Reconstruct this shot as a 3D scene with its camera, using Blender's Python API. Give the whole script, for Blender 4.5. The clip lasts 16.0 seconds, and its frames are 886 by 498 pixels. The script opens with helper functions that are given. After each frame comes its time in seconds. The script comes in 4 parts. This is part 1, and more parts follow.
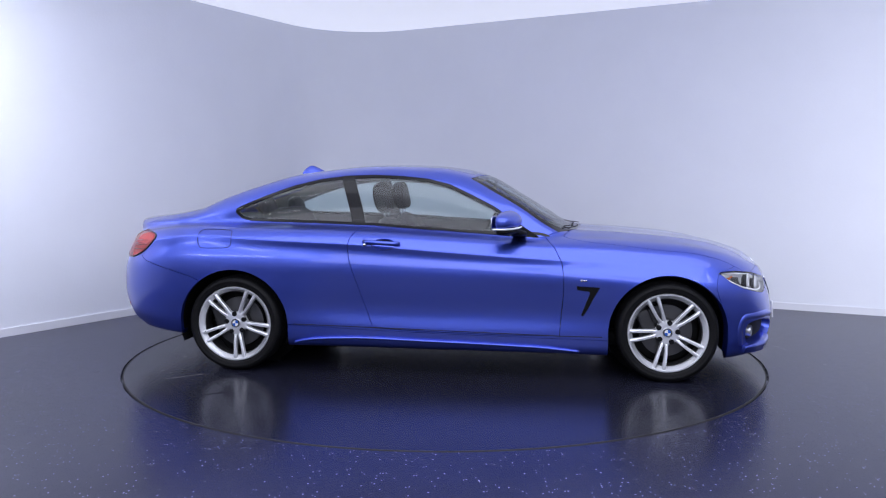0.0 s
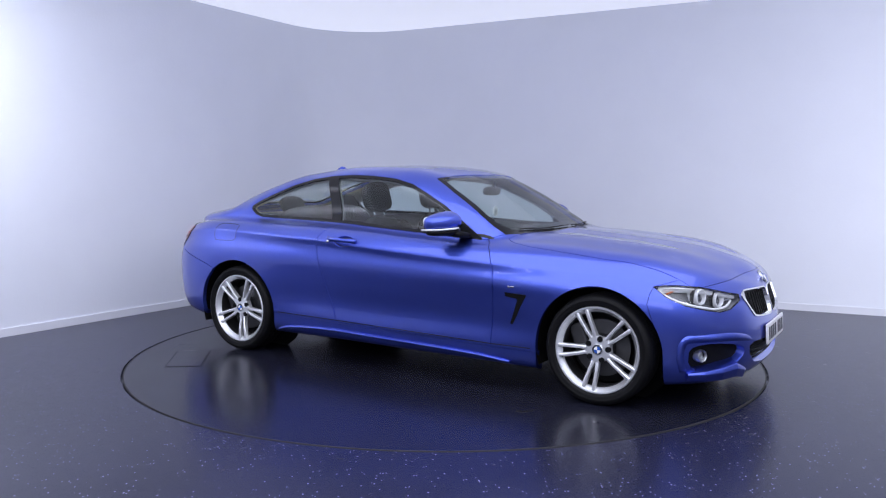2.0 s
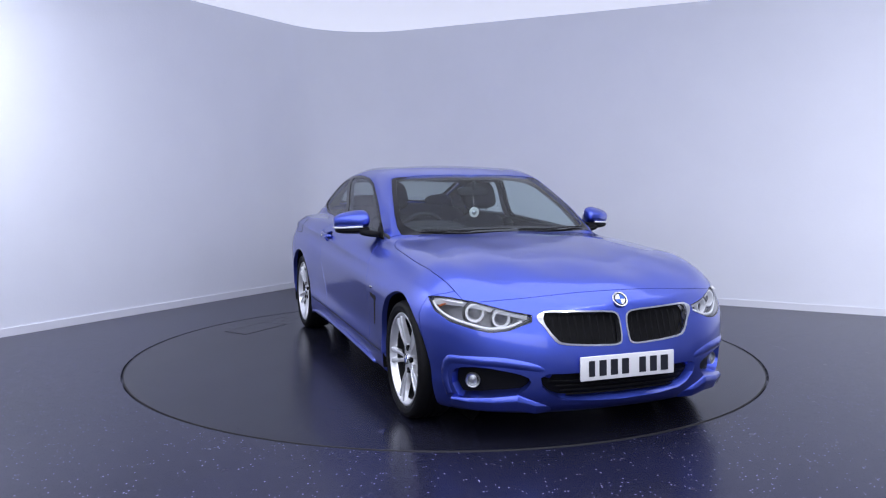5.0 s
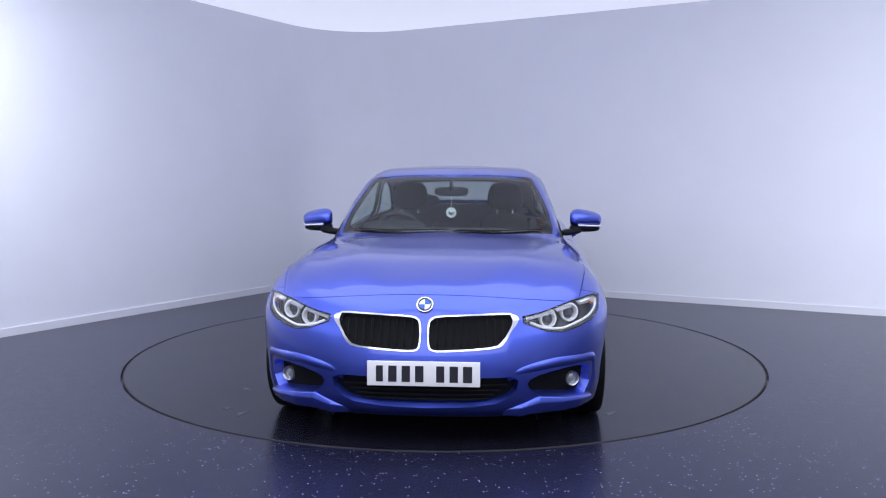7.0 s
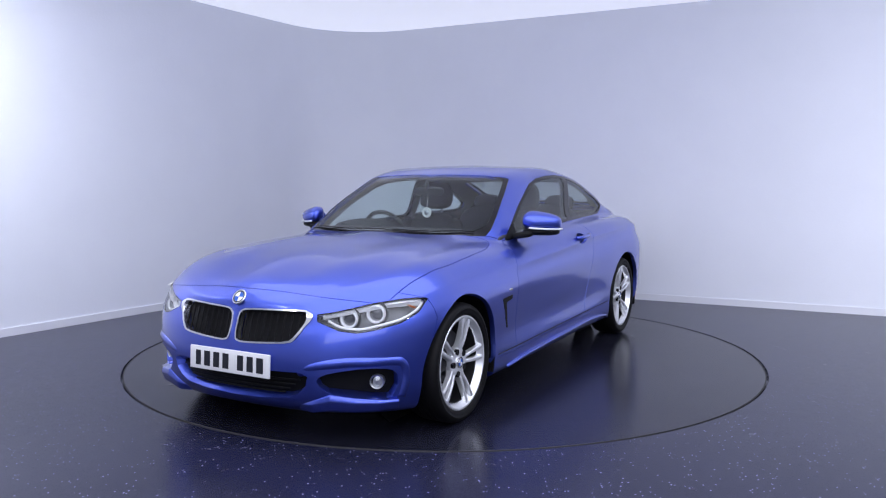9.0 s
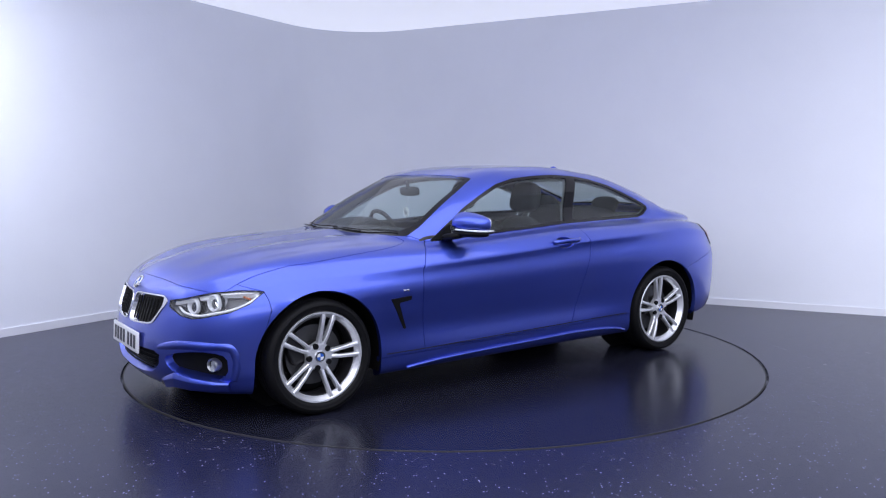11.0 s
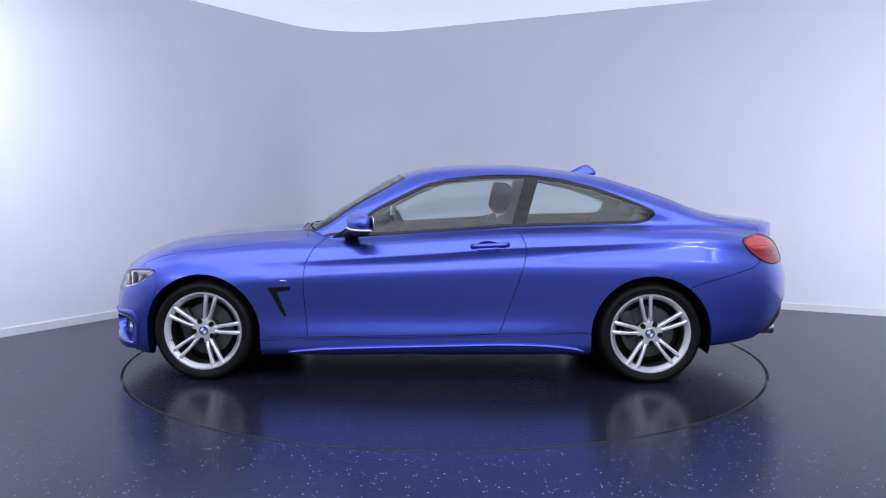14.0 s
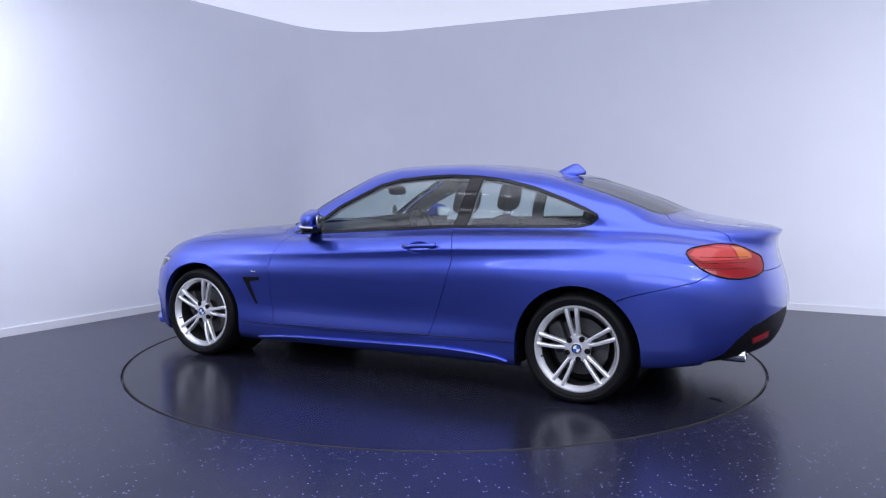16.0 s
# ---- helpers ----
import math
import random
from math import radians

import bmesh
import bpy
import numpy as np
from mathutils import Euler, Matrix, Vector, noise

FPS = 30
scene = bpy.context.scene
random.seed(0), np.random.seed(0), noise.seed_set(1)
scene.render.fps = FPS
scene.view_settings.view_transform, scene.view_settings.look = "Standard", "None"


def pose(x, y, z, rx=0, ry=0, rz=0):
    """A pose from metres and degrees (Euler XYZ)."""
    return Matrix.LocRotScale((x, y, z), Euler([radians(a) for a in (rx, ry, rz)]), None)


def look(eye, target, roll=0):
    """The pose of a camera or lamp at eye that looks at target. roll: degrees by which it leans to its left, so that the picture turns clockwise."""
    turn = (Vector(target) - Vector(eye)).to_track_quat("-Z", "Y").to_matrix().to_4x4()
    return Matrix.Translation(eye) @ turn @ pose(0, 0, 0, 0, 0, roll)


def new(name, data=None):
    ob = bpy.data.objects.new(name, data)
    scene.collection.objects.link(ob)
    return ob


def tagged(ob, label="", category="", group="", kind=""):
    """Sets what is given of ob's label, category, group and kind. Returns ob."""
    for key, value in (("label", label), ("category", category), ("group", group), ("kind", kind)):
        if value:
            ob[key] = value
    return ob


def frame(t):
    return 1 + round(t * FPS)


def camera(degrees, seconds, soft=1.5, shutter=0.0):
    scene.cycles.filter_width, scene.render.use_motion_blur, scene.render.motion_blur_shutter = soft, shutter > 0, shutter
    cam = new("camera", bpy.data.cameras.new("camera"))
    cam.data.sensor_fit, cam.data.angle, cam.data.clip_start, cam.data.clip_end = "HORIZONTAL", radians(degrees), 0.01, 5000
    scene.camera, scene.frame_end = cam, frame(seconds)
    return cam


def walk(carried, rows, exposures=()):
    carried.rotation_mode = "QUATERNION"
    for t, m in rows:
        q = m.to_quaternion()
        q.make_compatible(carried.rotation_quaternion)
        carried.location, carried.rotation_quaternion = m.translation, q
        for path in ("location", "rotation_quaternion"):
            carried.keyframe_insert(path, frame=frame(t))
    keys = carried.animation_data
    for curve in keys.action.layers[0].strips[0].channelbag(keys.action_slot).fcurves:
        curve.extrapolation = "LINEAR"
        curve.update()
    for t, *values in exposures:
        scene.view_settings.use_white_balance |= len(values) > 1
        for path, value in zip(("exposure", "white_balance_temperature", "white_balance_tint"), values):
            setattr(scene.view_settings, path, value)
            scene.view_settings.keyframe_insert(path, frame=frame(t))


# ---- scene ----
# ---- camera, standing still ----
cam = camera(58.19, 16.0, soft=1.2)
CAMERA_POSE = pose(0, -5.872, 1.269, 90 - 4.964, 0, 0.102)
walk(cam, [(0, CAMERA_POSE), (16, CAMERA_POSE)])

# ---- world and light ----
scene.view_settings.exposure = 0.74
world = bpy.data.worlds.new("world")
scene.world = world
world.use_nodes = True
world.node_tree.nodes["Background"].inputs[0].default_value = (0.55, 0.62, 0.9, 1)
world.node_tree.nodes["Background"].inputs[1].default_value = 0.05


def area_light(name, place, target, sx, sy, watts, colour, beam=180):
    d = bpy.data.lights.new(name, "AREA")
    d.shape, d.size, d.size_y, d.energy, d.color = "RECTANGLE", sx, sy, watts, colour
    d.spread = radians(beam)
    ob = new(name, d)
    ob.matrix_world = look(place, target)
    return ob


COOL = (0.84, 0.865, 1.0)
# wall washers and slim strips, all out of view round the camera
area_light("wall_washer_left", (-3.9, -1.1, 2.96), (-4.5, 0.9, 1.0), 2.4, 1.0, 44, COOL, 120)
area_light("wall_washer_right", (4.6, -3.4, 2.96), (5.1, 0.5, 1.1), 2.6, 1.0, 50, COOL, 85)
# two big unseen fill panels, added to brighten the car's sides and top
area_light("fill_panel_back", (-0.3, -7.6, 2.97), (0, 0, 0.7), 6.0, 3.0, 84, COOL)
area_light("fill_panel_overhead", (0.2, -3.5, 2.97), (0.2, -3.49, 0), 6.0, 5.0, 96, COOL)
area_light("strip_lamp_left", (-4.2, -4.6, 2.97), (-1.0, -0.5, 0.5), 2.4, 0.05, 12, COOL)
area_light("strip_lamp_right", (3.6, -5.2, 2.97), (1.0, -0.5, 0.5), 2.4, 0.05, 12, COOL)


# ---- materials ----
def material(name, colour=(0.5, 0.5, 0.5), rough=0.5, metal=0.0, coat=0.0, emit=0.0, spec=0.5):
    m = bpy.data.materials.new(name)
    m.use_nodes = True
    b = m.node_tree.nodes["Principled BSDF"]
    b.inputs["Base Color"].default_value = (*colour, 1)
    b.inputs["Roughness"].default_value = rough
    b.inputs["Metallic"].default_value = metal
    b.inputs["Coat Weight"].default_value = coat
    b.inputs["Coat Roughness"].default_value = 0.06
    b.inputs["Specular IOR Level"].default_value = spec
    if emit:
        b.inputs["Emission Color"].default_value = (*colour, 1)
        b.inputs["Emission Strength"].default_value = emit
    return m


def noise_node(nt, scale, detail=3.0, coord="Object"):
    c = nt.nodes.new("ShaderNodeTexCoord")
    n = nt.nodes.new("ShaderNodeTexNoise")
    n.inputs["Scale"].default_value, n.inputs["Detail"].default_value = scale, detail
    nt.links.new(c.outputs[coord], n.inputs["Vector"])
    return n


def vary(m, scale, low, high, socket="Base Color", detail=3.0, at=(0.35, 0.65)):
    """Lets a noise run between two values of a socket."""
    nt = m.node_tree
    b = nt.nodes["Principled BSDF"]
    n = noise_node(nt, scale, detail)
    r = nt.nodes.new("ShaderNodeValToRGB")
    r.color_ramp.elements[0].position, r.color_ramp.elements[1].position = at
    lo = low if isinstance(low, tuple) else (low, low, low)
    hi = high if isinstance(high, tuple) else (high, high, high)
    r.color_ramp.elements[0].color, r.color_ramp.elements[1].color = (*lo, 1), (*hi, 1)
    nt.links.new(n.outputs["Fac"], r.inputs["Fac"])
    nt.links.new(r.outputs["Color"], b.inputs[socket])
    return m


def relief(m, scale, strength, distance=0.002, detail=4.0):
    nt = m.node_tree
    n = noise_node(nt, scale, detail)
    p = nt.nodes.new("ShaderNodeBump")
    p.inputs["Strength"].default_value, p.inputs["Distance"].default_value = strength, distance
    nt.links.new(n.outputs["Fac"], p.inputs["Height"])
    nt.links.new(p.outputs["Normal"], nt.nodes["Principled BSDF"].inputs["Normal"])
    return m


def glass_material(name, tint, gloss=0.10):
    """Thin pane: tinted see-through with a clear reflection."""
    m = bpy.data.materials.new(name)
    m.use_nodes = True
    nt = m.node_tree
    nt.nodes.remove(nt.nodes["Principled BSDF"])
    t = nt.nodes.new("ShaderNodeBsdfTransparent")
    t.inputs[0].default_value = (*tint, 1)
    g = nt.nodes.new("ShaderNodeBsdfGlossy")
    g.inputs["Roughness"].default_value = 0.01
    # a pane mirrors a little head-on and strongly at a glancing angle, alike from both sides
    w = nt.nodes.new("ShaderNodeLayerWeight")
    w.inputs["Blend"].default_value = 0.5
    p = nt.nodes.new("ShaderNodeMath")
    p.operation = "POWER"
    p.inputs[1].default_value = 5.0
    nt.links.new(w.outputs["Facing"], p.inputs[0])
    f = nt.nodes.new("ShaderNodeMath")
    f.operation = "MULTIPLY_ADD"
    f.inputs[1].default_value, f.inputs[2].default_value = 1 - gloss, gloss
    nt.links.new(p.outputs[0], f.inputs[0])
    x = nt.nodes.new("ShaderNodeMixShader")
    nt.links.new(f.outputs[0], x.inputs[0])
    nt.links.new(t.outputs[0], x.inputs[1])
    nt.links.new(g.outputs[0], x.inputs[2])
    nt.links.new(x.outputs[0], nt.nodes["Material Output"].inputs["Surface"])
    return m


PAINT = material("blue_metallic_paint", (0.066, 0.108, 0.550), 0.38, 1.0, 1.0)
BLACK = material("black_plastic", (0.007, 0.007, 0.008), 0.5, spec=0.12)
GLOSS_BLACK = material("gloss_black_trim", (0.008, 0.008, 0.01), 0.12, spec=0.3)
RUBBER = relief(material("tyre_rubber", (0.006, 0.006, 0.007), 0.55, spec=0.15), 90, 0.2)
ALLOY = material("silver_alloy", (0.86, 0.87, 0.89), 0.32, 0.72, 0.4)
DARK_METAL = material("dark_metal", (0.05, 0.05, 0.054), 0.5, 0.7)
CHROME = material("chrome", (0.70, 0.71, 0.73), 0.12, 1.0)
GLASS = glass_material("window_glass", (0.77, 0.86, 0.845), 0.07)
WALL = relief(vary(material("painted_wall", (0.74, 0.76, 0.82), 0.75), 2.2, (0.722, 0.741, 0.800), (0.738, 0.757, 0.816), detail=6), 45, 0.25, 0.003)
# plain white ceiling; the emission is added to fill the room with light
CEIL = material("white_ceiling_fill_glow", (0.82, 0.845, 0.96), 0.8, emit=0.375)


def vinyl(name, base, fleck, amount, rough_lo, rough_hi, bump, grain):
    """Dark sheet vinyl with small flecks, scuffs and a slightly uneven gloss."""
    m = material(name, base, 0.25, spec=0.245)
    nt = m.node_tree
    b = nt.nodes["Principled BSDF"]
    b.inputs["Specular Tint"].default_value = (0.84, 0.86, 1, 1)
    v = nt.nodes.new("ShaderNodeTexVoronoi")
    v.inputs["Scale"].default_value = 75
    c = nt.nodes.new("ShaderNodeTexCoord")
    nt.links.new(c.outputs["Object"], v.inputs["Vector"])
    sep = nt.nodes.new("ShaderNodeSeparateColor")
    nt.links.new(v.outputs["Color"], sep.inputs[0])
    pick = nt.nodes.new("ShaderNodeMath")
    pick.operation = "LESS_THAN"
    pick.inputs[1].default_value = amount
    nt.links.new(sep.outputs[0], pick.inputs[0])
    near = nt.nodes.new("ShaderNodeMath")
    near.operation = "LESS_THAN"
    near.inputs[1].default_value = 0.28
    nt.links.new(v.outputs["Distance"], near.inputs[0])
    both = nt.nodes.new("ShaderNodeMath")
    both.operation = "MULTIPLY"
    nt.links.new(pick.outputs[0], both.inputs[0])
    nt.links.new(near.outputs[0], both.inputs[1])
    big = noise_node(nt, 1.3, 5)
    ramp = nt.nodes.new("ShaderNodeValToRGB")
    ramp.color_ramp.elements[0].position, ramp.color_ramp.elements[1].position = 0.3, 0.7
    ramp.color_ramp.elements[0].color = (*[q * 0.88 for q in base], 1)
    ramp.color_ramp.elements[1].color = (*[q * 1.12 for q in base], 1)
    nt.links.new(big.outputs["Fac"], ramp.inputs["Fac"])
    mix = nt.nodes.new("ShaderNodeMix")
    mix.data_type = "RGBA"
    nt.links.new(both.outputs[0], mix.inputs["Factor"])
    nt.links.new(ramp.outputs["Color"], mix.inputs["A"])
    mix.inputs["B"].default_value = (*fleck, 1)
    nt.links.new(mix.outputs["Result"], b.inputs["Base Color"])
    scuff = noise_node(nt, grain, 8)
    r2 = nt.nodes.new("ShaderNodeMapRange")
    r2.inputs["From Min"].default_value, r2.inputs["From Max"].default_value = 0.35, 0.7
    r2.inputs["To Min"].default_value, r2.inputs["To Max"].default_value = rough_lo, rough_hi
    nt.links.new(scuff.outputs["Fac"], r2.inputs["Value"])
    nt.links.new(r2.outputs["Result"], b.inputs["Roughness"])
    fine = noise_node(nt, 110, 3)
    p = nt.nodes.new("ShaderNodeBump")
    p.inputs["Strength"].default_value, p.inputs["Distance"].default_value = bump, 0.002
    nt.links.new(fine.outputs["Fac"], p.inputs["Height"])
    nt.links.new(p.outputs["Normal"], b.inputs["Normal"])
    return m


FLOOR = vinyl("dark_vinyl_floor", (0.016, 0.017, 0.040), (0.34, 0.34, 0.56), 0.07, 0.235, 0.275, 0.13, 14)
DISC = vinyl("turntable_vinyl", (0.012, 0.0125, 0.022), (0.05, 0.05, 0.10), 0.05, 0.225, 0.245, 0.025, 3)
SKIRTING = material("white_skirting", (0.69, 0.70, 0.745), 0.5)
DARK_GLASS = glass_material("rear_glass", (0.66, 0.72, 0.71), 0.16)
LENS = glass_material("lamp_lens", (0.96, 0.97, 0.98), 0.05)
WHITE = material("white_plastic", (0.80, 0.80, 0.80), 0.4)
BADGE_BLUE = material("badge_blue", (0.03, 0.12, 0.5), 0.25)
BADGE_DARK = material("dark_print", (0.012, 0.013, 0.02), 0.4)
PLATE_YELLOW = material("yellow_plate", (0.75, 0.55, 0.05), 0.4)
RED = material("red_lamp_plastic", (0.30, 0.008, 0.010), 0.14, 0, 0, spec=0.4)
# lamp red made lighter, with the upper half's reflection in the colour
SHEEN_RED = material("red_lamp_plastic_with_sheen", (0.46, 0.035, 0.03), 0.12)
DARK_RED = material("dark_red_plastic", (0.10, 0.003, 0.004), 0.15)
ORANGE = material("amber_lamp_plastic", (0.52, 0.13, 0.02), 0.16)
LAMP_SILVER = material("lamp_reflector", (0.50, 0.51, 0.53), 0.28, 0.85)
LAMP_GREY = material("lamp_housing", (0.09, 0.092, 0.10), 0.3, 0.6)
LAMP_WHITE = material("white_lamp_ring", (0.85, 0.86, 0.88), 0.25)
LAMP_DARK = material("dark_lamp_bowl", (0.05, 0.052, 0.058), 0.28, 0.6)
PROJECTOR = material("projector_glass", (0.05, 0.053, 0.07), 0.10, spec=0.5)
FABRIC = vary(material("dark_seat_fabric", (0.05, 0.05, 0.055), 0.8), 260, (0.022, 0.022, 0.025), (0.036, 0.036, 0.040))
STEEL = material("brake_steel", (0.10, 0.10, 0.106), 0.42, 0.9)
LINER = material("grey_headliner", (0.20, 0.20, 0.21), 0.85)
DASH = relief(material("dash_plastic", (0.022, 0.022, 0.024), 0.6), 300, 0.2)
SEAM = material("panel_gap", (0.006, 0.006, 0.012), 0.7)
EDGE = material("dark_edging", (0.02, 0.02, 0.022), 0.5, spec=0.25)
WORN = vary(material("worn_pale_edge", (0.16, 0.16, 0.19), 0.5), 30, (0.05, 0.05, 0.07), (0.24, 0.24, 0.28))
WATER = material("water_film", (0.02, 0.02, 0.03), 0.02)


# ---- mesh helpers ----
def link_mesh(name, bm, mat, parent=None, label="", smooth=True):
    me = bpy.data.meshes.new(name)
    for f in bm.faces:
        f.smooth = smooth
    bm.to_mesh(me)
    bm.free()
    given = me.attributes.get("smooth_normal")
    if given is not None:
        me.normals_split_custom_set_from_vertices([tuple(d.vector) for d in given.data])
        me.attributes.remove(me.attributes["smooth_normal"])
    me.materials.append(mat)
    ob = new(name, me)
    if parent is not None:
        ob.parent = parent
    if label:
        ob["label"] = label
    return ob


def part(name, bm, mat, parent, label="", smooth=True):
    return link_mesh(name, bm, mat, parent, label, smooth)


def sharpen(bm, degrees=35):
    for e in bm.edges:
        if len(e.link_faces) == 2 and e.calc_face_angle(0) > radians(degrees):
            e.smooth = False
    return bm


def box(sx, sy, sz, at=(0, 0, 0), bevel=0.0, seg=2):
    bm = bmesh.new()
    bmesh.ops.create_cube(bm, size=1, matrix=Matrix.Translation(at) @ Matrix.Diagonal((sx, sy, sz, 1)))
    if bevel:
        bmesh.ops.bevel(bm, geom=bm.edges[:], offset=bevel, segments=seg, profile=0.6, affect="EDGES")
    return bm


def grid_mesh(P, closed_u=False, closed_v=False):
    """Quads over an array of points P[u][v]."""
    nu, nv = P.shape[:2]
    bm = bmesh.new()
    V = [[bm.verts.new(P[i, j]) for j in range(nv)] for i in range(nu)]
    for i in range(nu if closed_u else nu - 1):
        for j in range(nv if closed_v else nv - 1):
            a, b = (i + 1) % nu, (j + 1) % nv
            bm.faces.new((V[i][j], V[a][j], V[a][b], V[i][b]))
    return bm


def lathe(profile, n=64):
    """Turns a profile of (radius, y) round the y axis."""
    a = np.linspace(0, 2 * math.pi, n, endpoint=False)
    pr = np.array(profile)
    P = np.stack([np.cos(a)[:, None] * pr[:, 0], np.ones((n, 1)) * pr[:, 1], np.sin(a)[:, None] * pr[:, 0]], 2)
    bm = grid_mesh(P, closed_u=True)
    bmesh.ops.recalc_face_normals(bm, faces=bm.faces[:])
    return bm


def merge(*bms):
    out = bmesh.new()
    for b in bms:
        me = bpy.data.meshes.new("tmp")
        b.to_mesh(me)
        b.free()
        out.from_mesh(me)
        bpy.data.meshes.remove(me)
    return out


def pchip(X, Y, q):
    X, Y, q = np.array(X, float), np.array(Y, float), np.asarray(q, float)
    h = np.diff(X)
    d = np.diff(Y) / h
    m = np.zeros_like(Y)
    m[0], m[-1] = d[0], d[-1]
    for i in range(1, len(X) - 1):
        if d[i - 1] * d[i] > 0:
            w1, w2 = 2 * h[i] + h[i - 1], h[i] + 2 * h[i - 1]
            m[i] = (w1 + w2) / (w1 / d[i - 1] + w2 / d[i])
    k = np.clip(np.searchsorted(X, q) - 1, 0, len(h) - 1)
    s = np.clip((q - X[k]) / h[k], 0, 1)
    return (Y[k] * (1 + 2 * s) * (1 - s) ** 2 + m[k] * h[k] * s * (1 - s) ** 2
            + Y[k + 1] * s * s * (3 - 2 * s) + m[k + 1] * h[k] * s * s * (s - 1))


# ---- the studio ----
CORNER = Vector((-1.30, 4.253))
ALONG_LEFT = Vector((-0.517, -0.856))
ALONG_RIGHT = Vector((0.891, -0.454))
HEIGHT = 3.05


def room_outline(inset=0.0, radius=1.0):
    """The room's plan, with the rounded corner behind the car."""
    A = CORNER + ALONG_LEFT * 13
    B = CORNER + ALONG_RIGHT * 11
    D = A + (B - CORNER)
    pts = []
    half = ALONG_LEFT.angle(ALONG_RIGHT) / 2
    run = radius / math.tan(half)
    mid = (ALONG_LEFT + ALONG_RIGHT).normalized()
    centre = CORNER + mid * (radius / math.sin(half))
    p0, p1 = CORNER + ALONG_LEFT * run, CORNER + ALONG_RIGHT * run
    a0 = math.atan2(*(p0 - centre).yx)
    a1 = math.atan2(*(p1 - centre).yx)
    while a1 > a0:
        a1 -= 2 * math.pi
    for i in range(25):
        a = a0 + (a1 - a0) * i / 24
        pts.append(centre + Vector((math.cos(a), math.sin(a))) * (radius - inset))
    n_left = Vector((-ALONG_LEFT.y, ALONG_LEFT.x))
    if n_left.dot(ALONG_RIGHT) < 0:
        n_left = -n_left
    n_right = Vector((-ALONG_RIGHT.y, ALONG_RIGHT.x))
    if n_right.dot(ALONG_LEFT) < 0:
        n_right = -n_right
    B2 = B + n_right * inset
    A2 = A + n_left * inset
    return pts, A2, B2, D


def wall_strip(points, z0, z1, thick, outward):
    """An upright band along a line of plan points."""
    bm = bmesh.new()
    rows = []
    for i, p in enumerate(points):
        a, b = points[max(i - 1, 0)], points[min(i + 1, len(points) - 1)]
        t = (b - a).normalized()
        n = Vector((t.y, -t.x)) * outward
        q = p + n * thick
        rows.append([bm.verts.new((p.x, p.y, z0)), bm.verts.new((p.x, p.y, z1)),
                     bm.verts.new((q.x, q.y, z1)), bm.verts.new((q.x, q.y, z0))])
    for a, b in zip(rows, rows[1:]):
        for k in range(4):
            bm.faces.new((a[k], b[k], b[(k + 1) % 4], a[(k + 1) % 4]))
    bm.faces.new(rows[0])
    bm.faces.new(rows[-1][::-1])
    bmesh.ops.recalc_face_normals(bm, faces=bm.faces[:])
    return bm


def build_room():
    arc, A, B, D = room_outline()
    curved = [A] + arc + [B]
    tagged(link_mesh("wall_north", sharpen(wall_strip(curved, 0, HEIGHT, 0.12, -1), 20), WALL), "cool white painted studio wall with a rounded corner", "wall", kind="structure")
    tagged(link_mesh("wall_south", wall_strip([B, D], 0, HEIGHT, 0.12, -1), WALL, smooth=False), "plain cool white painted studio wall", "wall", kind="structure")
    tagged(link_mesh("wall_west", wall_strip([D, A], 0, HEIGHT, 0.12, -1), WALL, smooth=False), "plain cool white painted studio wall", "wall", kind="structure")
    arc2, A2, B2, _ = room_outline(0.012)
    line = [A2] + arc2 + [B2]
    bb = wall_strip(line, 0.0, 0.068, 0.0125, -1)
    tagged(link_mesh("baseboard", sharpen(bb, 20), SKIRTING), "low white painted skirting board along the wall", "baseboard", kind="structure")
    plan = [A] + arc + [B, D]
    for name, z0, z1, mat, label in (("ceiling", HEIGHT, HEIGHT + 0.1, CEIL, "flat white studio ceiling with an added glow"),):
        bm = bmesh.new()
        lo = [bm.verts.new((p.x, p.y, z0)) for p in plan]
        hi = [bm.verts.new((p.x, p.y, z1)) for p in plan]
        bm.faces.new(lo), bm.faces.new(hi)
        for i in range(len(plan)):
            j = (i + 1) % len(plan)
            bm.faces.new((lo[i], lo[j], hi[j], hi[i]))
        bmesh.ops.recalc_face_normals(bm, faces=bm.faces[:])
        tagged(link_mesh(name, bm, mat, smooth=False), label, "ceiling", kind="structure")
    # floor with a round well for the turntable
    n = 180
    bm = bmesh.new()
    ring = [bm.verts.new((2.2495 * math.cos(2 * math.pi * i / n), 2.2495 * math.sin(2 * math.pi * i / n), 0)) for i in range(n)]
    low = [bm.verts.new((v.co.x, v.co.y, -0.03)) for v in ring]
    outer = [bm.verts.new((14 * math.cos(2 * math.pi * i / n), 14 * math.sin(2 * math.pi * i / n) - 3, 0)) for i in range(n)]
    for i in range(n):
        j = (i + 1) % n
        bm.faces.new((ring[i], outer[i], outer[j], ring[j]))
        bm.faces.new((low[i], ring[i], ring[j], low[j]))
    bm.faces.new(low)
    tagged(link_mesh("floor", bm, FLOOR, smooth=False), "dark blue-grey speckled vinyl studio floor, worn and glossy", "floor", kind="structure")


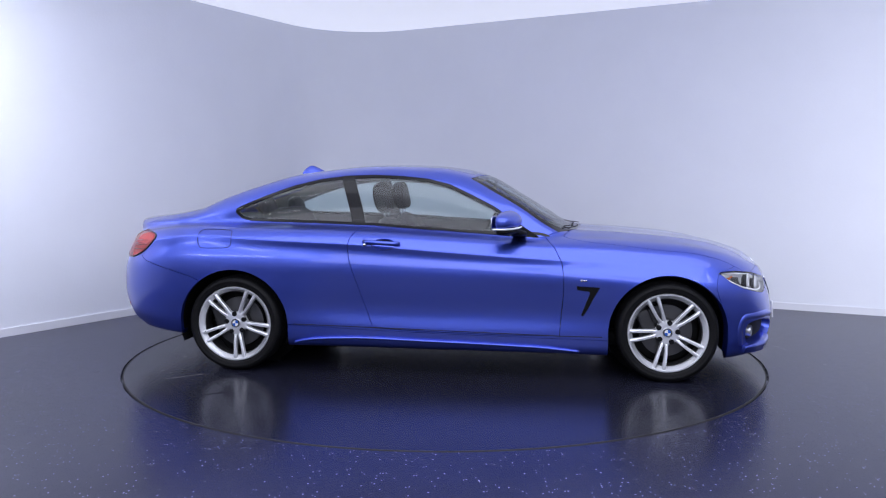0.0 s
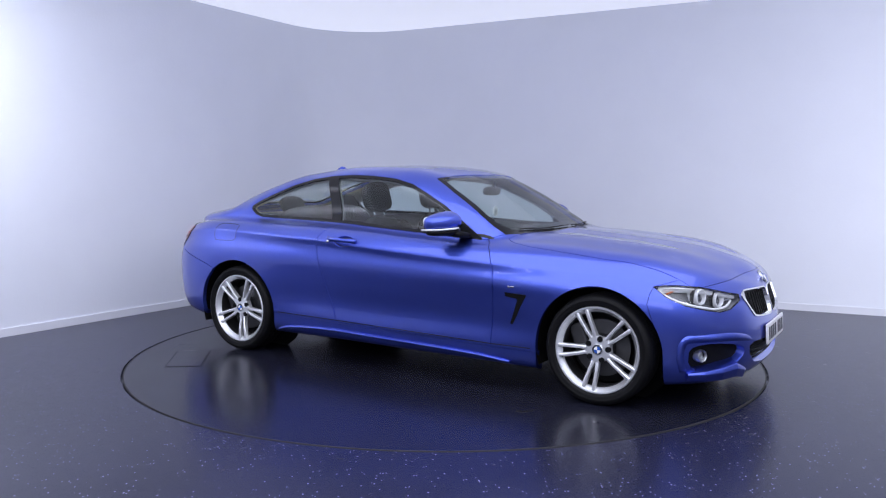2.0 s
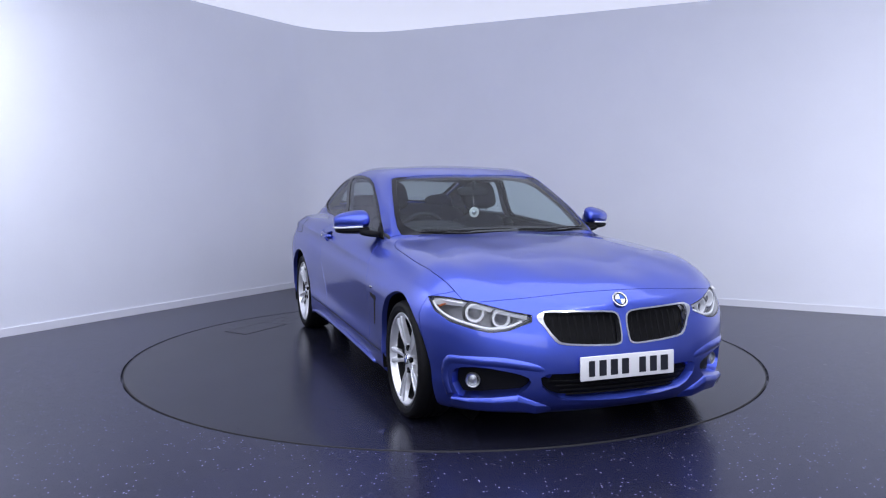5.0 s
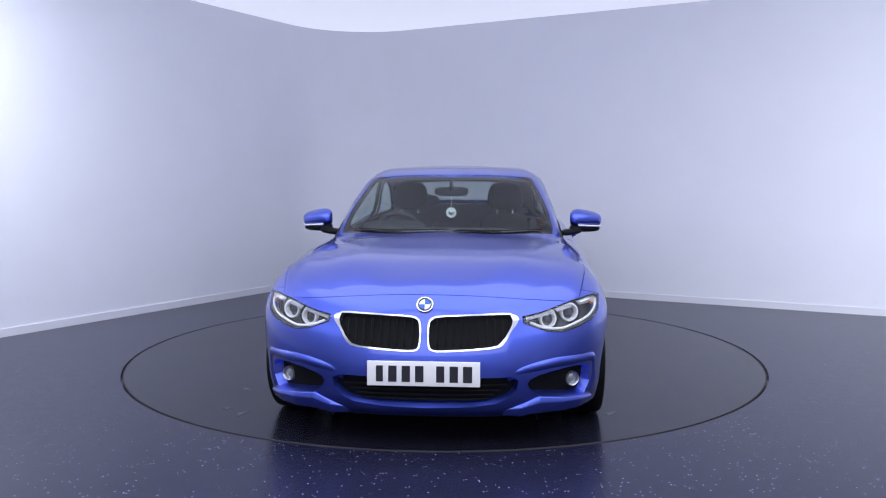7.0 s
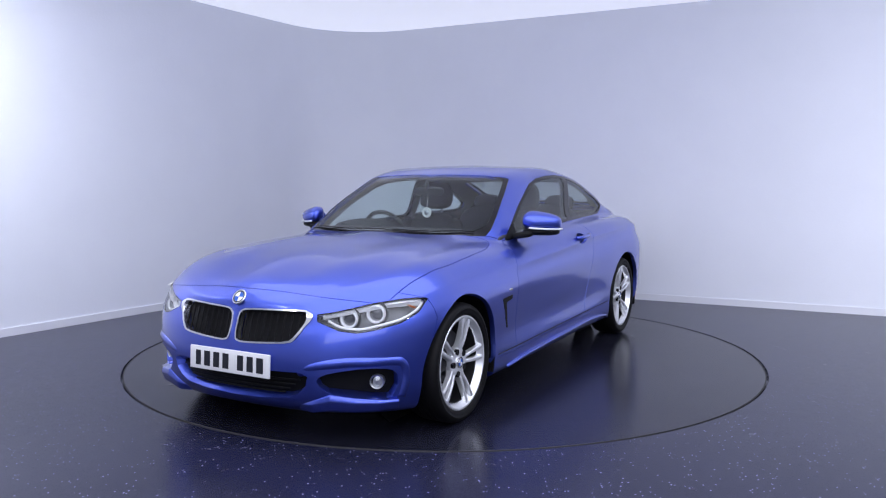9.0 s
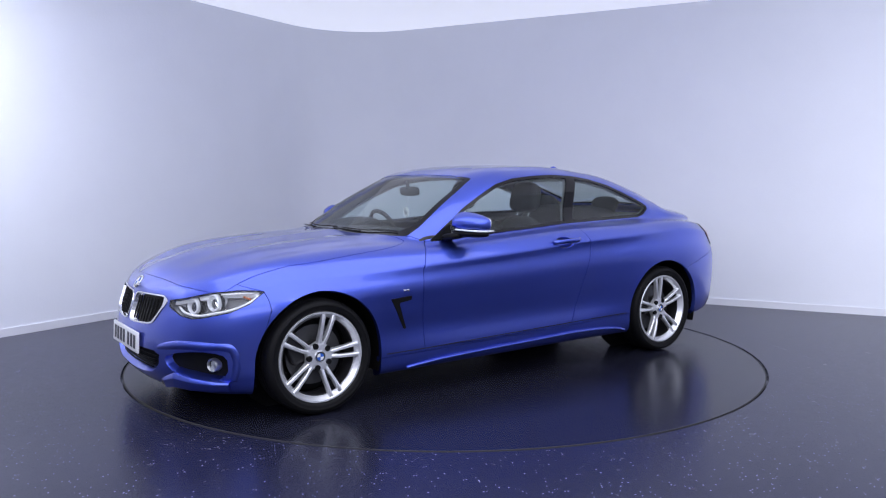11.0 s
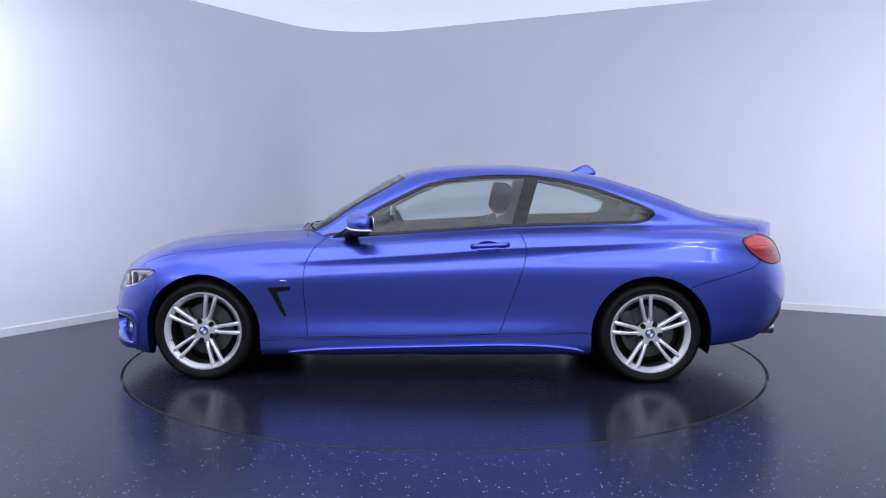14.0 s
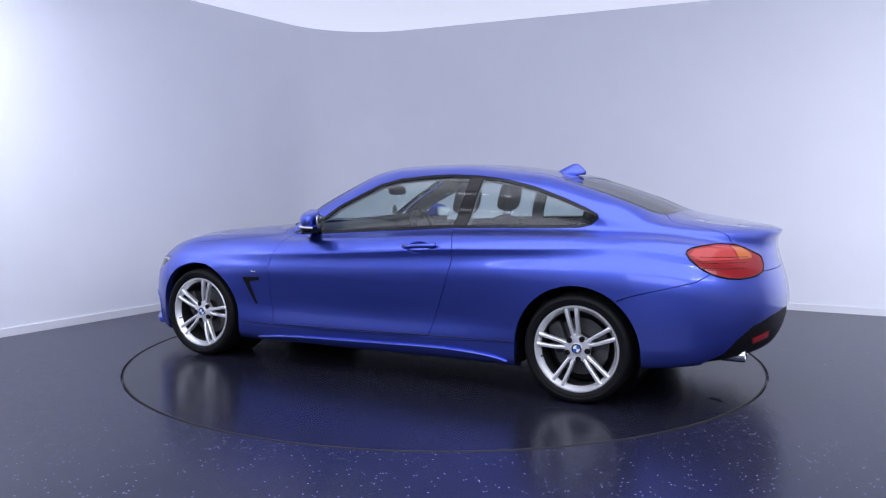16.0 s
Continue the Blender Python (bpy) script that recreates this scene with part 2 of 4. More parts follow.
def build_turntable():
    base = new("turntable")
    n = 180
    bm = bmesh.new()
    top = [bm.verts.new((2.234 * math.cos(2 * math.pi * i / n), 2.234 * math.sin(2 * math.pi * i / n), 0.0)) for i in range(n)]
    bot = [bm.verts.new((v.co.x, v.co.y, -0.028)) for v in top]
    bm.faces.new(top), bm.faces.new(bot[::-1])
    for i in range(n):
        j = (i + 1) % n
        bm.faces.new((bot[i], bot[j], top[j], top[i]))
    part("deck", bm, DISC, base, smooth=False)
    part("edge_strip", strip_ring(2.2295, 2.2355, 0.0012, n), EDGE, base, "thin dark edging round the disc")
    # service hatch, its joints and a lifting notch
    corners = [Vector(p) for p in ((-1.328, -1.467, 0), (-1.67, -1.077, 0), (-1.482, -.926, 0), (-1.133, -1.323, 0))]
    hatch = part("hatch_cover", slab([c + (sum(corners, Vector()) / 4 - c) * .03 for c in corners], .0015), DISC, base, "rectangular service hatch", smooth=False)
    for a, b, r, mat in zip(corners, corners[1:] + corners[:1], (.0012, .0026, .0018, .0042), (SEAM, WORN, SEAM, SEAM)):
        part("hatch_joint", tube([a + Vector((0, 0, .0005)), b + Vector((0, 0, .0005))], r, False, 6, .4), mat, hatch)
    # water that dripped under the sills and bumpers
    rnd = random.Random(4)
    wet = [(-1.95, .55), (-1.80, .75), (-1.70, -.2), (1.45, .98), (1.55, -1.05), (1.2, -1.08), (-1.5, .95), (-1.15, 1.0), (.3, .95), (-1.9, -.4), (1.75, -1.0)]
    wet = [(x + rnd.uniform(-.12, .12), y + rnd.uniform(-.08, .08)) for x, y in wet]
    wet += [(cx + rnd.gauss(0, .13), cy + rnd.gauss(0, .09)) for cx, cy in ((-1.90, .86), (-1.72, -.90), (-1.0, .98)) for _ in range(9)]
    for i, (x, y) in enumerate(wet):
        a0 = rnd.uniform(0, 6.28)
        ln, w = (rnd.uniform(.015, .05), rnd.uniform(.008, .02)) if i < 11 else (rnd.uniform(.006, .024), rnd.uniform(.004, .010))
        ring = []
        for j in range(18):
            t = 2 * math.pi * j / 18
            k = 1 + .3 * math.sin(3 * t + a0) + rnd.uniform(-.15, .15)
            px, py = ln * k * math.cos(t), w * k * math.sin(t)
            ring.append(Vector((x + px * math.cos(a0) - py * math.sin(a0), y + px * math.sin(a0) + py * math.cos(a0), 0)))
        part("puddle", slab(ring, .0012), WATER, base, "small splash of water", smooth=False)
    return tagged(base, "round flush turntable of dark glossy vinyl under the car", "turntable")


def strip_ring(r0, r1, z, n):
    a = np.linspace(0, 2 * math.pi, n, endpoint=False)
    P = np.array([[(r * math.cos(t), r * math.sin(t), h) for r, h in ((r0, 0), (r0, z), (r1, z), (r1, -.01))] for t in a])
    bm = grid_mesh(P, closed_u=True)
    bmesh.ops.recalc_face_normals(bm, faces=bm.faces[:])
    return bm


def slab(points, z):
    """A thin flat piece with sloping edges."""
    c = sum(points, Vector()) / len(points)
    bm = bmesh.new()
    lo = [bm.verts.new((p.x, p.y, .0002)) for p in points]
    hi = [bm.verts.new(((p + (c - p) * .03).x, (p + (c - p) * .03).y, z)) for p in points]
    bm.faces.new(hi)
    for i in range(len(points)):
        j = (i + 1) % len(points)
        bm.faces.new((lo[i], lo[j], hi[j], hi[i]))
    bmesh.ops.recalc_face_normals(bm, faces=bm.faces[:])
    return bm


# ---- the car's shell ----
XR, XF = -1.60, 1.45
SHOULDER = 7
KNOTS = (-1.6, -1.1, -0.6, 0, 0.6, 1.0, 1.45)
# each line: y table, z table, tail tip (x, z, power), nose tip (x, z, power)
LOW_LINES = [
    ((.80, .78, .78, .78, .78, .80, .80), (.225, .165, .16, .155, .155, .15, .14), (-2.30, .29, 1.2), (2.06, .145, 1.5)),
    ((.875, .865, .86, .86, .865, .87, .87), (.235, .185, .188, .182, .177, .174, .16), (-2.38, .31, 1.2), (2.12, .165, 1.5)),
    ((.895, .888, .882, .88, .882, .888, .89), (.30, .315, .295, .275, .268, .262, .24), (-2.42, .37, 1.5), (2.165, .215, 1.5)),
    ((.905, .893, .874, .870, .874, .89, .90), (.42, .42, .41, .40, .40, .40, .36), (-2.445, .46, 1.5), (2.19, .32, 1.5)),
    ((.912, .905, .888, .885, .89, .905, .912), (.60, .60, .58, .56, .56, .56, .50), (-2.45, .55, 1.5), (2.185, .44, 1.5)),
    ((.905, .905, .896, .895, .900, .908, .905), (.76, .75, .72, .70, .68, .67, .645), (-2.44, .64, 1.8), (2.165, .525, 1.6)),
    ((.872, .884, .884, .885, .888, .890, .885), (.855, .83, .81, .768, .735, .715, .70), (-2.425, .70, 1.8), (2.15, .57, 1.6)),
    ((.860, .886, .890, .890, .888, .878, .862), (.90, .875, .855, .812, .775, .755, .745), (-2.41, .745, 2.0), (2.14, .605, 1.7)),
    ((.79, .828, .832, .835, .835, .83, .80), (.95, .935, .92, .885, .85, .83, .81), (-2.385, .83, 2.0), (2.132, .635, 1.6)),
]
BELT = ((-1.6, -1.33, -.86, -.5, 0, .44, .6, 1.0, 1.45), (.66, .675, .71, .728, .742, .75, .752, .745, .74),
        (.985, .985, .977, .966, .935, .905, .892, .878, .845), (-2.375, .885, 2.0), (2.125, .66, 1.6))
RAIL_X = (-2.38, -2.1, -1.8, -1.6, -1.46, -1.39, -1.24, -1.06, -.87, -.69, -.5, -.32, -.14, .01, .157, .305, .454, .585, .75, 1.0, 1.45, 1.7, 1.9, 2.12)
RAIL_Z = (.925, .965, 1.0, 1.03, 1.078, 1.109, 1.169, 1.232, 1.276, 1.298, 1.305, 1.297, 1.279, 1.242, 1.172, 1.099, .999, .915, .905, .90, .872, .835, .775, .675)
RAIL_Y = (.645, .645, .645, .645, .655, .65, .635, .622, .613, .61, .61, .615, .625, .64, .665, .69, .715, .735, .70, .62, .60, .60, .60, .60)
ROOF_X = (-2.395, -2.2, -2.0, -1.8, -1.6, -1.4, -1.0, -.5, -.1, .1, .3, .5, .65, .75, 1.0, 1.45, 1.7, 1.9, 2.11)
ROOF_Z = (.955, .985, 1.01, 1.04, 1.115, 1.19, 1.295, 1.34, 1.325, 1.285, 1.18, 1.06, .955, .925, .921, .892, .857, .794, .69)
ROOF_Y = (.56, .56, .56, .56, .56, .55, .545, .55, .555, .565, .615, .665, .695, .66, .48, .45, .45, .45, .45)
MID_X = (-2.40, -2.34, -2.2, -2.0, -1.8, -1.6, -1.38, -1.0, -.5, -.15, .057, .263, .47, .676, .82, .9, 1.1, 1.3, 1.45, 1.7, 1.9, 2.03, 2.10)
MID_Z = (.968, .988, 1.004, 1.03, 1.075, 1.15, 1.222, 1.318, 1.367, 1.362, 1.338, 1.275, 1.155, 1.03, .948, .935, .924, .905, .892, .857, .803, .755, .705)
TOP_X = (-2.40, -2.34, -2.2, -2.0, -1.8, -1.59, -1.38, -1.175, -.97, -.76, -.56, -.35, -.148, .057, .263, .47, .676, .84, .90, 1.09, 1.3, 1.5, 1.708, 1.916, 2.03, 2.085)
TOP_Z = (.975, .994, 1.010, 1.036, 1.083, 1.162, 1.231, 1.289, 1.329, 1.358, 1.374, 1.378, 1.37, 1.349, 1.292, 1.173, 1.05, .957, .948, .932, .912, .892, .864, .811, .765, .72)


def shell_lines():
    """Lengthwise lines of the car's left half, from tail centre to nose centre."""
    nmid, ncap = 124, 34
    phi = np.linspace(0, math.pi / 2, ncap + 1)[1:]
    capx, capy = np.sin(phi) ** (2 / 2.5), np.cos(phi).clip(0) ** (2 / 2.42)
    mid = np.linspace(XR, XF, nmid)
    F = np.concatenate([capx[::-1], np.zeros(nmid), capx])
    Yc = np.concatenate([capy[::-1], np.ones(nmid), capy])
    side = np.concatenate([-np.ones(ncap), np.zeros(nmid), np.ones(ncap)])
    base = np.concatenate([np.full(ncap, XR), mid, np.full(ncap, XF)])
    lines = []

    def along(tail, nose):
        return np.where(side < 0, XR + (tail - XR) * F, np.where(side > 0, XF + (nose - XF) * F, base))

    def power(x, zx, zz, tail, nose):
        z = pchip(zx, zz, np.clip(x, XR, XF))
        z = np.where(side < 0, zz[0] + (tail[1] - zz[0]) * F ** tail[2], z)
        return np.where(side > 0, zz[-1] + (nose[1] - zz[-1]) * F ** nose[2], z)

    for yy, zz, tail, nose in LOW_LINES:
        x = along(tail[0], nose[0])
        lines.append((x, pchip(KNOTS, yy, np.clip(x, XR, XF)) * Yc, power(x, KNOTS, zz, tail, nose)))
    bx, by, bz, tail, nose = BELT
    x = along(tail[0], nose[0])
    lines.append((x, pchip(bx, by, np.clip(x, XR, XF)) * Yc, power(x, bx, bz, tail, nose)))
    for X, Y, Z in ((RAIL_X, RAIL_Y, RAIL_Z), (ROOF_X, ROOF_Y, ROOF_Z)):
        x = along(X[0], X[-1])
        lines.append((x, pchip(X, Y, x) * Yc, pchip(X, Z, x)))
    x = along(MID_X[0], MID_X[-1])
    lines.append((x, pchip((-2.4, -1.4, -.5, .3, .7, 1.0, 2.1), (.31, .31, .30, .33, .35, .26, .24), x) * Yc, pchip(MID_X, MID_Z, x)))
    x = along(TOP_X[0], TOP_X[-1])
    lines.append((x, 0 * x, pchip(TOP_X, TOP_Z, x)))
    return np.array([np.stack(l, 1) for l in lines])          # [line][u][xyz]


def shell_grid(steps=5):
    """Smooth surface through the lengthwise lines: points[u][v]."""
    L = shell_lines()
    n = len(L)
    d = np.linalg.norm(np.diff(L, axis=0), axis=2).clip(1e-3)   # [n-1][u]
    slope = np.diff(L, axis=0) / d[..., None]
    T = np.zeros_like(L)
    T[0], T[-1] = slope[0], slope[-1]
    T[-1][:, 2] *= 0.0
    for i in range(1, n - 1):
        w = (d[i] / (d[i] + d[i - 1]))[:, None]
        T[i] = slope[i - 1] * w + slope[i] * (1 - w)
    out = []
    for i in range(n - 1):
        # a sharp crease runs along the shoulder
        t0 = slope[i] * .8 + T[i] * .2 if i == SHOULDER else T[i]
        t1 = slope[i] * .8 + T[i + 1] * .2 if i + 1 == SHOULDER else T[i + 1]
        for k in range(steps + (i == n - 2)):
            s = k / steps
            h = d[i][:, None]
            out.append(L[i] * (1 + 2 * s) * (1 - s) ** 2 + t0 * h * s * (1 - s) ** 2
                       + L[i + 1] * s * s * (3 - 2 * s) + t1 * h * s * s * (s - 1))
    G = np.array(out).transpose(1, 0, 2)
    G[0, :, 1] = G[-1, :, 1] = 0
    G[:, -1, 1] = 0
    G[..., 1] = G[..., 1].clip(0)
    return G


# ---- cutting the shell into panels ----
from mathutils.bvhtree import BVHTree
from mathutils.interpolate import poly_3d_calc


SIDE = (Vector((1, 0, 0)), Vector((0, 0, 1)))
TOP = (Vector((1, 0, 0)), Vector((0, 1, 0)))
FRONT = (Vector((0, 1, 0)), Vector((0, 0, 1)))
NOSE_CORNER = (Vector((-math.sin(0.61), math.cos(0.61), 0)), Vector((0, 0, 1)))
TAIL_CORNER = (Vector((math.sin(0.75), math.cos(0.75), 0)), Vector((0, 0, 1)))


def flat(points, view):
    return [Vector((Vector(p).dot(view[0]), Vector(p).dot(view[1]))) for p in points]


def rounded(points, steps=3):
    """A closed smooth line through plan points."""
    P = [Vector(p) for p in points]
    n, out = len(P), []
    for i in range(n):
        a, b, c, d = P[i - 1], P[i], P[(i + 1) % n], P[(i + 2) % n]
        for k in range(steps):
            s = k / steps
            out.append(0.5 * (2 * b + (c - a) * s + (2 * a - 5 * b + 4 * c - d) * s * s + (3 * b - a - 3 * c + d) * s ** 3))
    return out


def shrink(points, dist):
    P = [Vector(p) for p in points]
    n = len(P)
    area = sum(P[i].x * P[(i + 1) % n].y - P[i].y * P[(i + 1) % n].x for i in range(n))
    s = 1 if area > 0 else -1
    out = []
    for i in range(n):
        e0, e1 = (P[i] - P[i - 1]).normalized(), (P[(i + 1) % n] - P[i]).normalized()
        m = Vector((-e0.y - e1.y, e0.x + e1.x)) * s
        k = m.length
        out.append(P[i] + m / max(k, 0.4) * dist * min(2 / max(k, 0.8), 1.6))
    return out


def inside(p, poly):
    hit, n = False, len(poly)
    for i in range(n):
        a, b = poly[i], poly[i - 1]
        if (a.y > p.y) != (b.y > p.y) and p.x < (b.x - a.x) * (p.y - a.y) / (b.y - a.y) + a.x:
            hit = not hit
    return hit


def cut(bm, lay, poly, view, number, keep=lambda c: True):
    """Splits faces along a polygon seen along one direction and marks those within."""
    a, b = view
    n = a.cross(b)
    lo = Vector((min(p.x for p in poly) - 0.09, min(p.y for p in poly) - 0.09))
    hi = Vector((max(p.x for p in poly) + 0.09, max(p.y for p in poly) + 0.09))
    near = set()
    for f in bm.faces:
        c = f.calc_center_median()
        u, v = c.dot(a), c.dot(b)
        if lo.x < u < hi.x and lo.y < v < hi.y and keep(c):
            near.add(f)
    for i in range(len(poly)):
        p, q = poly[i - 1], poly[i]
        if (q - p).length < 1e-4:
            continue
        x0, x1 = min(p.x, q.x) - 1e-3, max(p.x, q.x) + 1e-3
        y0, y1 = min(p.y, q.y) - 1e-3, max(p.y, q.y) + 1e-3
        pick = []
        for f in near:
            us = [w.co.dot(a) for w in f.verts]
            if max(us) < x0 or min(us) > x1:
                continue
            vs = [w.co.dot(b) for w in f.verts]
            if max(vs) < y0 or min(vs) > y1:
                continue
            pick.append(f)
        if not pick:
            continue
        e = (q - p).normalized()
        normal = (a * e.x + b * e.y).cross(n)
        geom = set(pick)
        for f in pick:
            geom.update(f.edges)
            geom.update(f.verts)
        r = bmesh.ops.bisect_plane(bm, geom=list(geom), dist=1e-5, plane_co=a * p.x + b * p.y, plane_no=normal)
        near = {f for f in near if f.is_valid}
        near.update(g for g in r["geom"] if isinstance(g, bmesh.types.BMFace))
    for f in near:
        c = f.calc_center_median()
        if keep(c) and inside(Vector((c.dot(a), c.dot(b))), poly):
            f[lay] = number


def both_halves(bm):
    """Adds the mirror image across y = 0 and joins the two along the middle."""
    for v in bm.verts:
        if abs(v.co.y) < 1e-3 and any(len(e.link_faces) == 1 for e in v.link_edges):
            v.co.y = 0
    copy = bmesh.ops.duplicate(bm, geom=bm.verts[:] + bm.edges[:] + bm.faces[:])["geom"]
    fresh = [g for g in copy if isinstance(g, bmesh.types.BMVert)]
    key = bm.verts.layers.float_vector.get("smooth_normal")
    for v in fresh:
        v.co.y = -v.co.y
        if key is not None:
            v[key] = Vector((v[key].x, -v[key].y, v[key].z))
    bmesh.ops.reverse_faces(bm, faces=[g for g in copy if isinstance(g, bmesh.types.BMFace)])
    bmesh.ops.remove_doubles(bm, verts=[v for v in bm.verts if abs(v.co.y) < 1e-4], dist=1e-4)


class SmoothSurface:
    """The uncut shell, to read its smooth normals from."""

    def __init__(self, bm):
        self.bm = bm.copy()
        self.bm.normal_update()
        self.bm.faces.ensure_lookup_table()
        self.tree = BVHTree.FromBMesh(self.bm)

    def normal(self, p):
        hit, n, index, _ = self.tree.find_nearest(p)
        if hit is None:
            return Vector((0, 0, 1))
        f = self.bm.faces[index]
        w = poly_3d_calc([v.co for v in f.verts], hit)
        out = Vector()
        for v, k in zip(f.verts, w):
            out += v.normal * k
        if p.y < 1e-3:
            out.y = 0
        return out.normalized()


def take(bm, lay, numbers, offset=0.0, gap=0.0022, depth=0.018, centre=False, side=1):
    """A panel of its own: the marked faces, moved along their normals, with a folded-in edge."""
    faces = [f for f in bm.faces if f[lay] in numbers]
    out = bmesh.new()
    key = out.verts.layers.float_vector.new("smooth_normal")
    made, normals = {}, {}
    for f in faces:
        for v in f.verts:
            if v not in made:
                n = SURFACE["shell"].normal(v.co)
                w = out.verts.new(v.co + n * offset)
                if v.co.y < 1e-4:
                    w.co.y = 0
                made[v], normals[w], w[key] = w, n, n
    for f in faces:
        try:
            out.faces.new([made[v] for v in f.verts])
        except ValueError:
            pass
    out.normal_update()
    still = {made[v] for v in made if any(f[lay] == GONE for f in v.link_faces)}
    edge = [e for e in out.edges if len(e.link_faces) == 1 and not (abs(e.verts[0].co.y) < 2e-4 and abs(e.verts[1].co.y) < 2e-4)]
    pull = {}
    for e in edge:
        f = e.link_faces[0]
        a, b = e.verts
        for l in f.loops:
            if l.edge == e:
                a, b = l.vert, l.link_loop_next.vert
        d = (normals[a] + normals[b]).cross(b.co - a.co)      # points into the panel
        for v in (a, b):
            pull[v] = pull.get(v, Vector()) + d
    if depth:
        rim, low = {}, {}
        for v, d in pull.items():
            d = d.normalized()
            if v not in still:
                v.co += d * gap
            if v.co.y < 2e-4:
                v.co.y = 0
            rim[v] = out.verts.new(v.co)
            low[v] = out.verts.new(v.co - normals[v] * depth)
            if v.co.y < 2e-4:
                low[v].co.y = 0
            rim[v][key] = low[v][key] = (normals[v] * .3 - d).normalized()
        for e in edge:
            f = e.link_faces[0]
            a, b = e.verts
            for l in f.loops:
                if l.edge == e:
                    a, b = l.vert, l.link_loop_next.vert
            out.faces.new((rim[b], rim[a], low[a], low[b]))
    if centre:
        both_halves(out)
    elif side < 0:
        for v in out.verts:
            v.co.y = -v.co.y
            v[key] = Vector((v[key].x, -v[key].y, v[key].z))
        bmesh.ops.reverse_faces(out, faces=out.faces[:])
    return out


SURFACE = {}


def tube(points, radius, closed=False, sides=8, squash=1.0):
    """A round bar along a line of points."""
    P = [Vector(p) for p in points]
    n = len(P)
    bm = bmesh.new()
    rings = []
    up = Vector((0, 0, 1))
    for i in range(n):
        a = P[i - 1] if (i or closed) else P[i]
        b = P[(i + 1) % n] if (i < n - 1 or closed) else P[i]
        t = (b - a).normalized()
        s = t.cross(up)
        if s.length < 0.05:
            s = t.cross(Vector((1, 0, 0)))
        s.normalize()
        w = s.cross(t)
        rings.append([bm.verts.new(P[i] + (s * math.cos(k) + w * math.sin(k) * squash) * radius) for k in [2 * math.pi * j / sides for j in range(sides)]])
    for i in range(n if closed else n - 1):
        A, B = rings[i], rings[(i + 1) % n]
        for k in range(sides):
            bm.faces.new((A[k], A[(k + 1) % sides], B[(k + 1) % sides], B[k]))
    if not closed:
        bm.faces.new(rings[0][::-1]), bm.faces.new(rings[-1])
    bmesh.ops.recalc_face_normals(bm, faces=bm.faces[:])
    return bm


def blob(sx, sy, sz, power=3.0, nu=28, nv=18, shape=None):
    """A rounded block (superellipsoid), shaped further by a function of the unit point."""
    bm = bmesh.new()

    def pw(c, e):
        return math.copysign(abs(c) ** e, c)
    e = 2.0 / power
    rows = []
    for j in range(1, nv):
        th = math.pi * (j / nv - 0.5)
        row = []
        for i in range(nu):
            ph = 2 * math.pi * i / nu
            p = Vector((pw(math.cos(th), e) * pw(math.cos(ph), e), pw(math.cos(th), e) * pw(math.sin(ph), e), pw(math.sin(th), e)))
            if shape:
                p = Vector(shape(p))
            row.append(bm.verts.new((p.x * sx / 2, p.y * sy / 2, p.z * sz / 2)))
        rows.append(row)
    for A, B in zip(rows, rows[1:]):
        for i in range(nu):
            bm.faces.new((A[i], A[(i + 1) % nu], B[(i + 1) % nu], B[i]))
    for row, z in ((rows[0], -1), (rows[-1], 1)):
        p = Vector((0, 0, z))
        if shape:
            p = Vector(shape(p))
        v = bm.verts.new((p.x * sx / 2, p.y * sy / 2, p.z * sz / 2))
        for i in range(nu):
            bm.faces.new((row[i], row[(i + 1) % nu], v))
    bmesh.ops.recalc_face_normals(bm, faces=bm.faces[:])
    return bm


def moved(bm, m):
    bmesh.ops.transform(bm, matrix=m, verts=bm.verts[:])
    return bm


def flip_y(bm):
    for v in bm.verts:
        v.co.y = -v.co.y
    bmesh.ops.reverse_faces(bm, faces=bm.faces[:])
    return bm


# numbers of the panels
(BODY, FENDER, HOOD, NOSE, DOOR, SKIRT, TAIL, BOOT, TRIM, DOOR_GLASS, QUARTER_GLASS, SCREEN_EDGE, SCREEN, REAR_EDGE, REAR_GLASS,
 HEADLAMP, TAILLAMP, AMBER, GRILLE_FRAME, GRILLE, LOW_INTAKE, CORNER_INTAKE, DIFFUSER, VENT, REFLECTOR, GONE, CUP, LAMP_BAND) = range(28)

WINDOW = [(.598, .897), (.44, .908), (.225, .923), (-.136, .944), (-.5, .969), (-.86, .980), (-1.22, .988), (-1.35, .992), (-1.42, 1.008), (-1.462, 1.045),
          (-1.458, 1.072), (-1.39, 1.106), (-1.24, 1.167), (-1.06, 1.230), (-.87, 1.274), (-.69, 1.296), (-.5, 1.303), (-.32, 1.295), (-.14, 1.277), (.01, 1.240),
          (.157, 1.171), (.305, 1.097), (.454, .997), (.56, .925)]
DOOR_LINE = [(.640, .900), (.70, .84), (.745, .75), (.757, .66), (.755, .526), (.742, .38), (.735, .284), (.35, .283), (0, .290), (-.25, .299), (-.455, .309), (-.472, .327), (-.531, .488),
             (-.593, .667), (-.622, .76), (-.631, .83), (-.622, .885), (-.60, .925), (-.570, .962), (-.5, .966), (-.136, .941), (.225, .920), (.44, .905)]


def arch(x, r):
    pts = [Vector((x + r, -0.1))]
    for i in range(33):
        a = math.pi * i / 32
        pts.append(Vector((x + r * math.cos(a), 0.312 + r * math.sin(a))))
    return pts + [Vector((x - r, -0.1))]


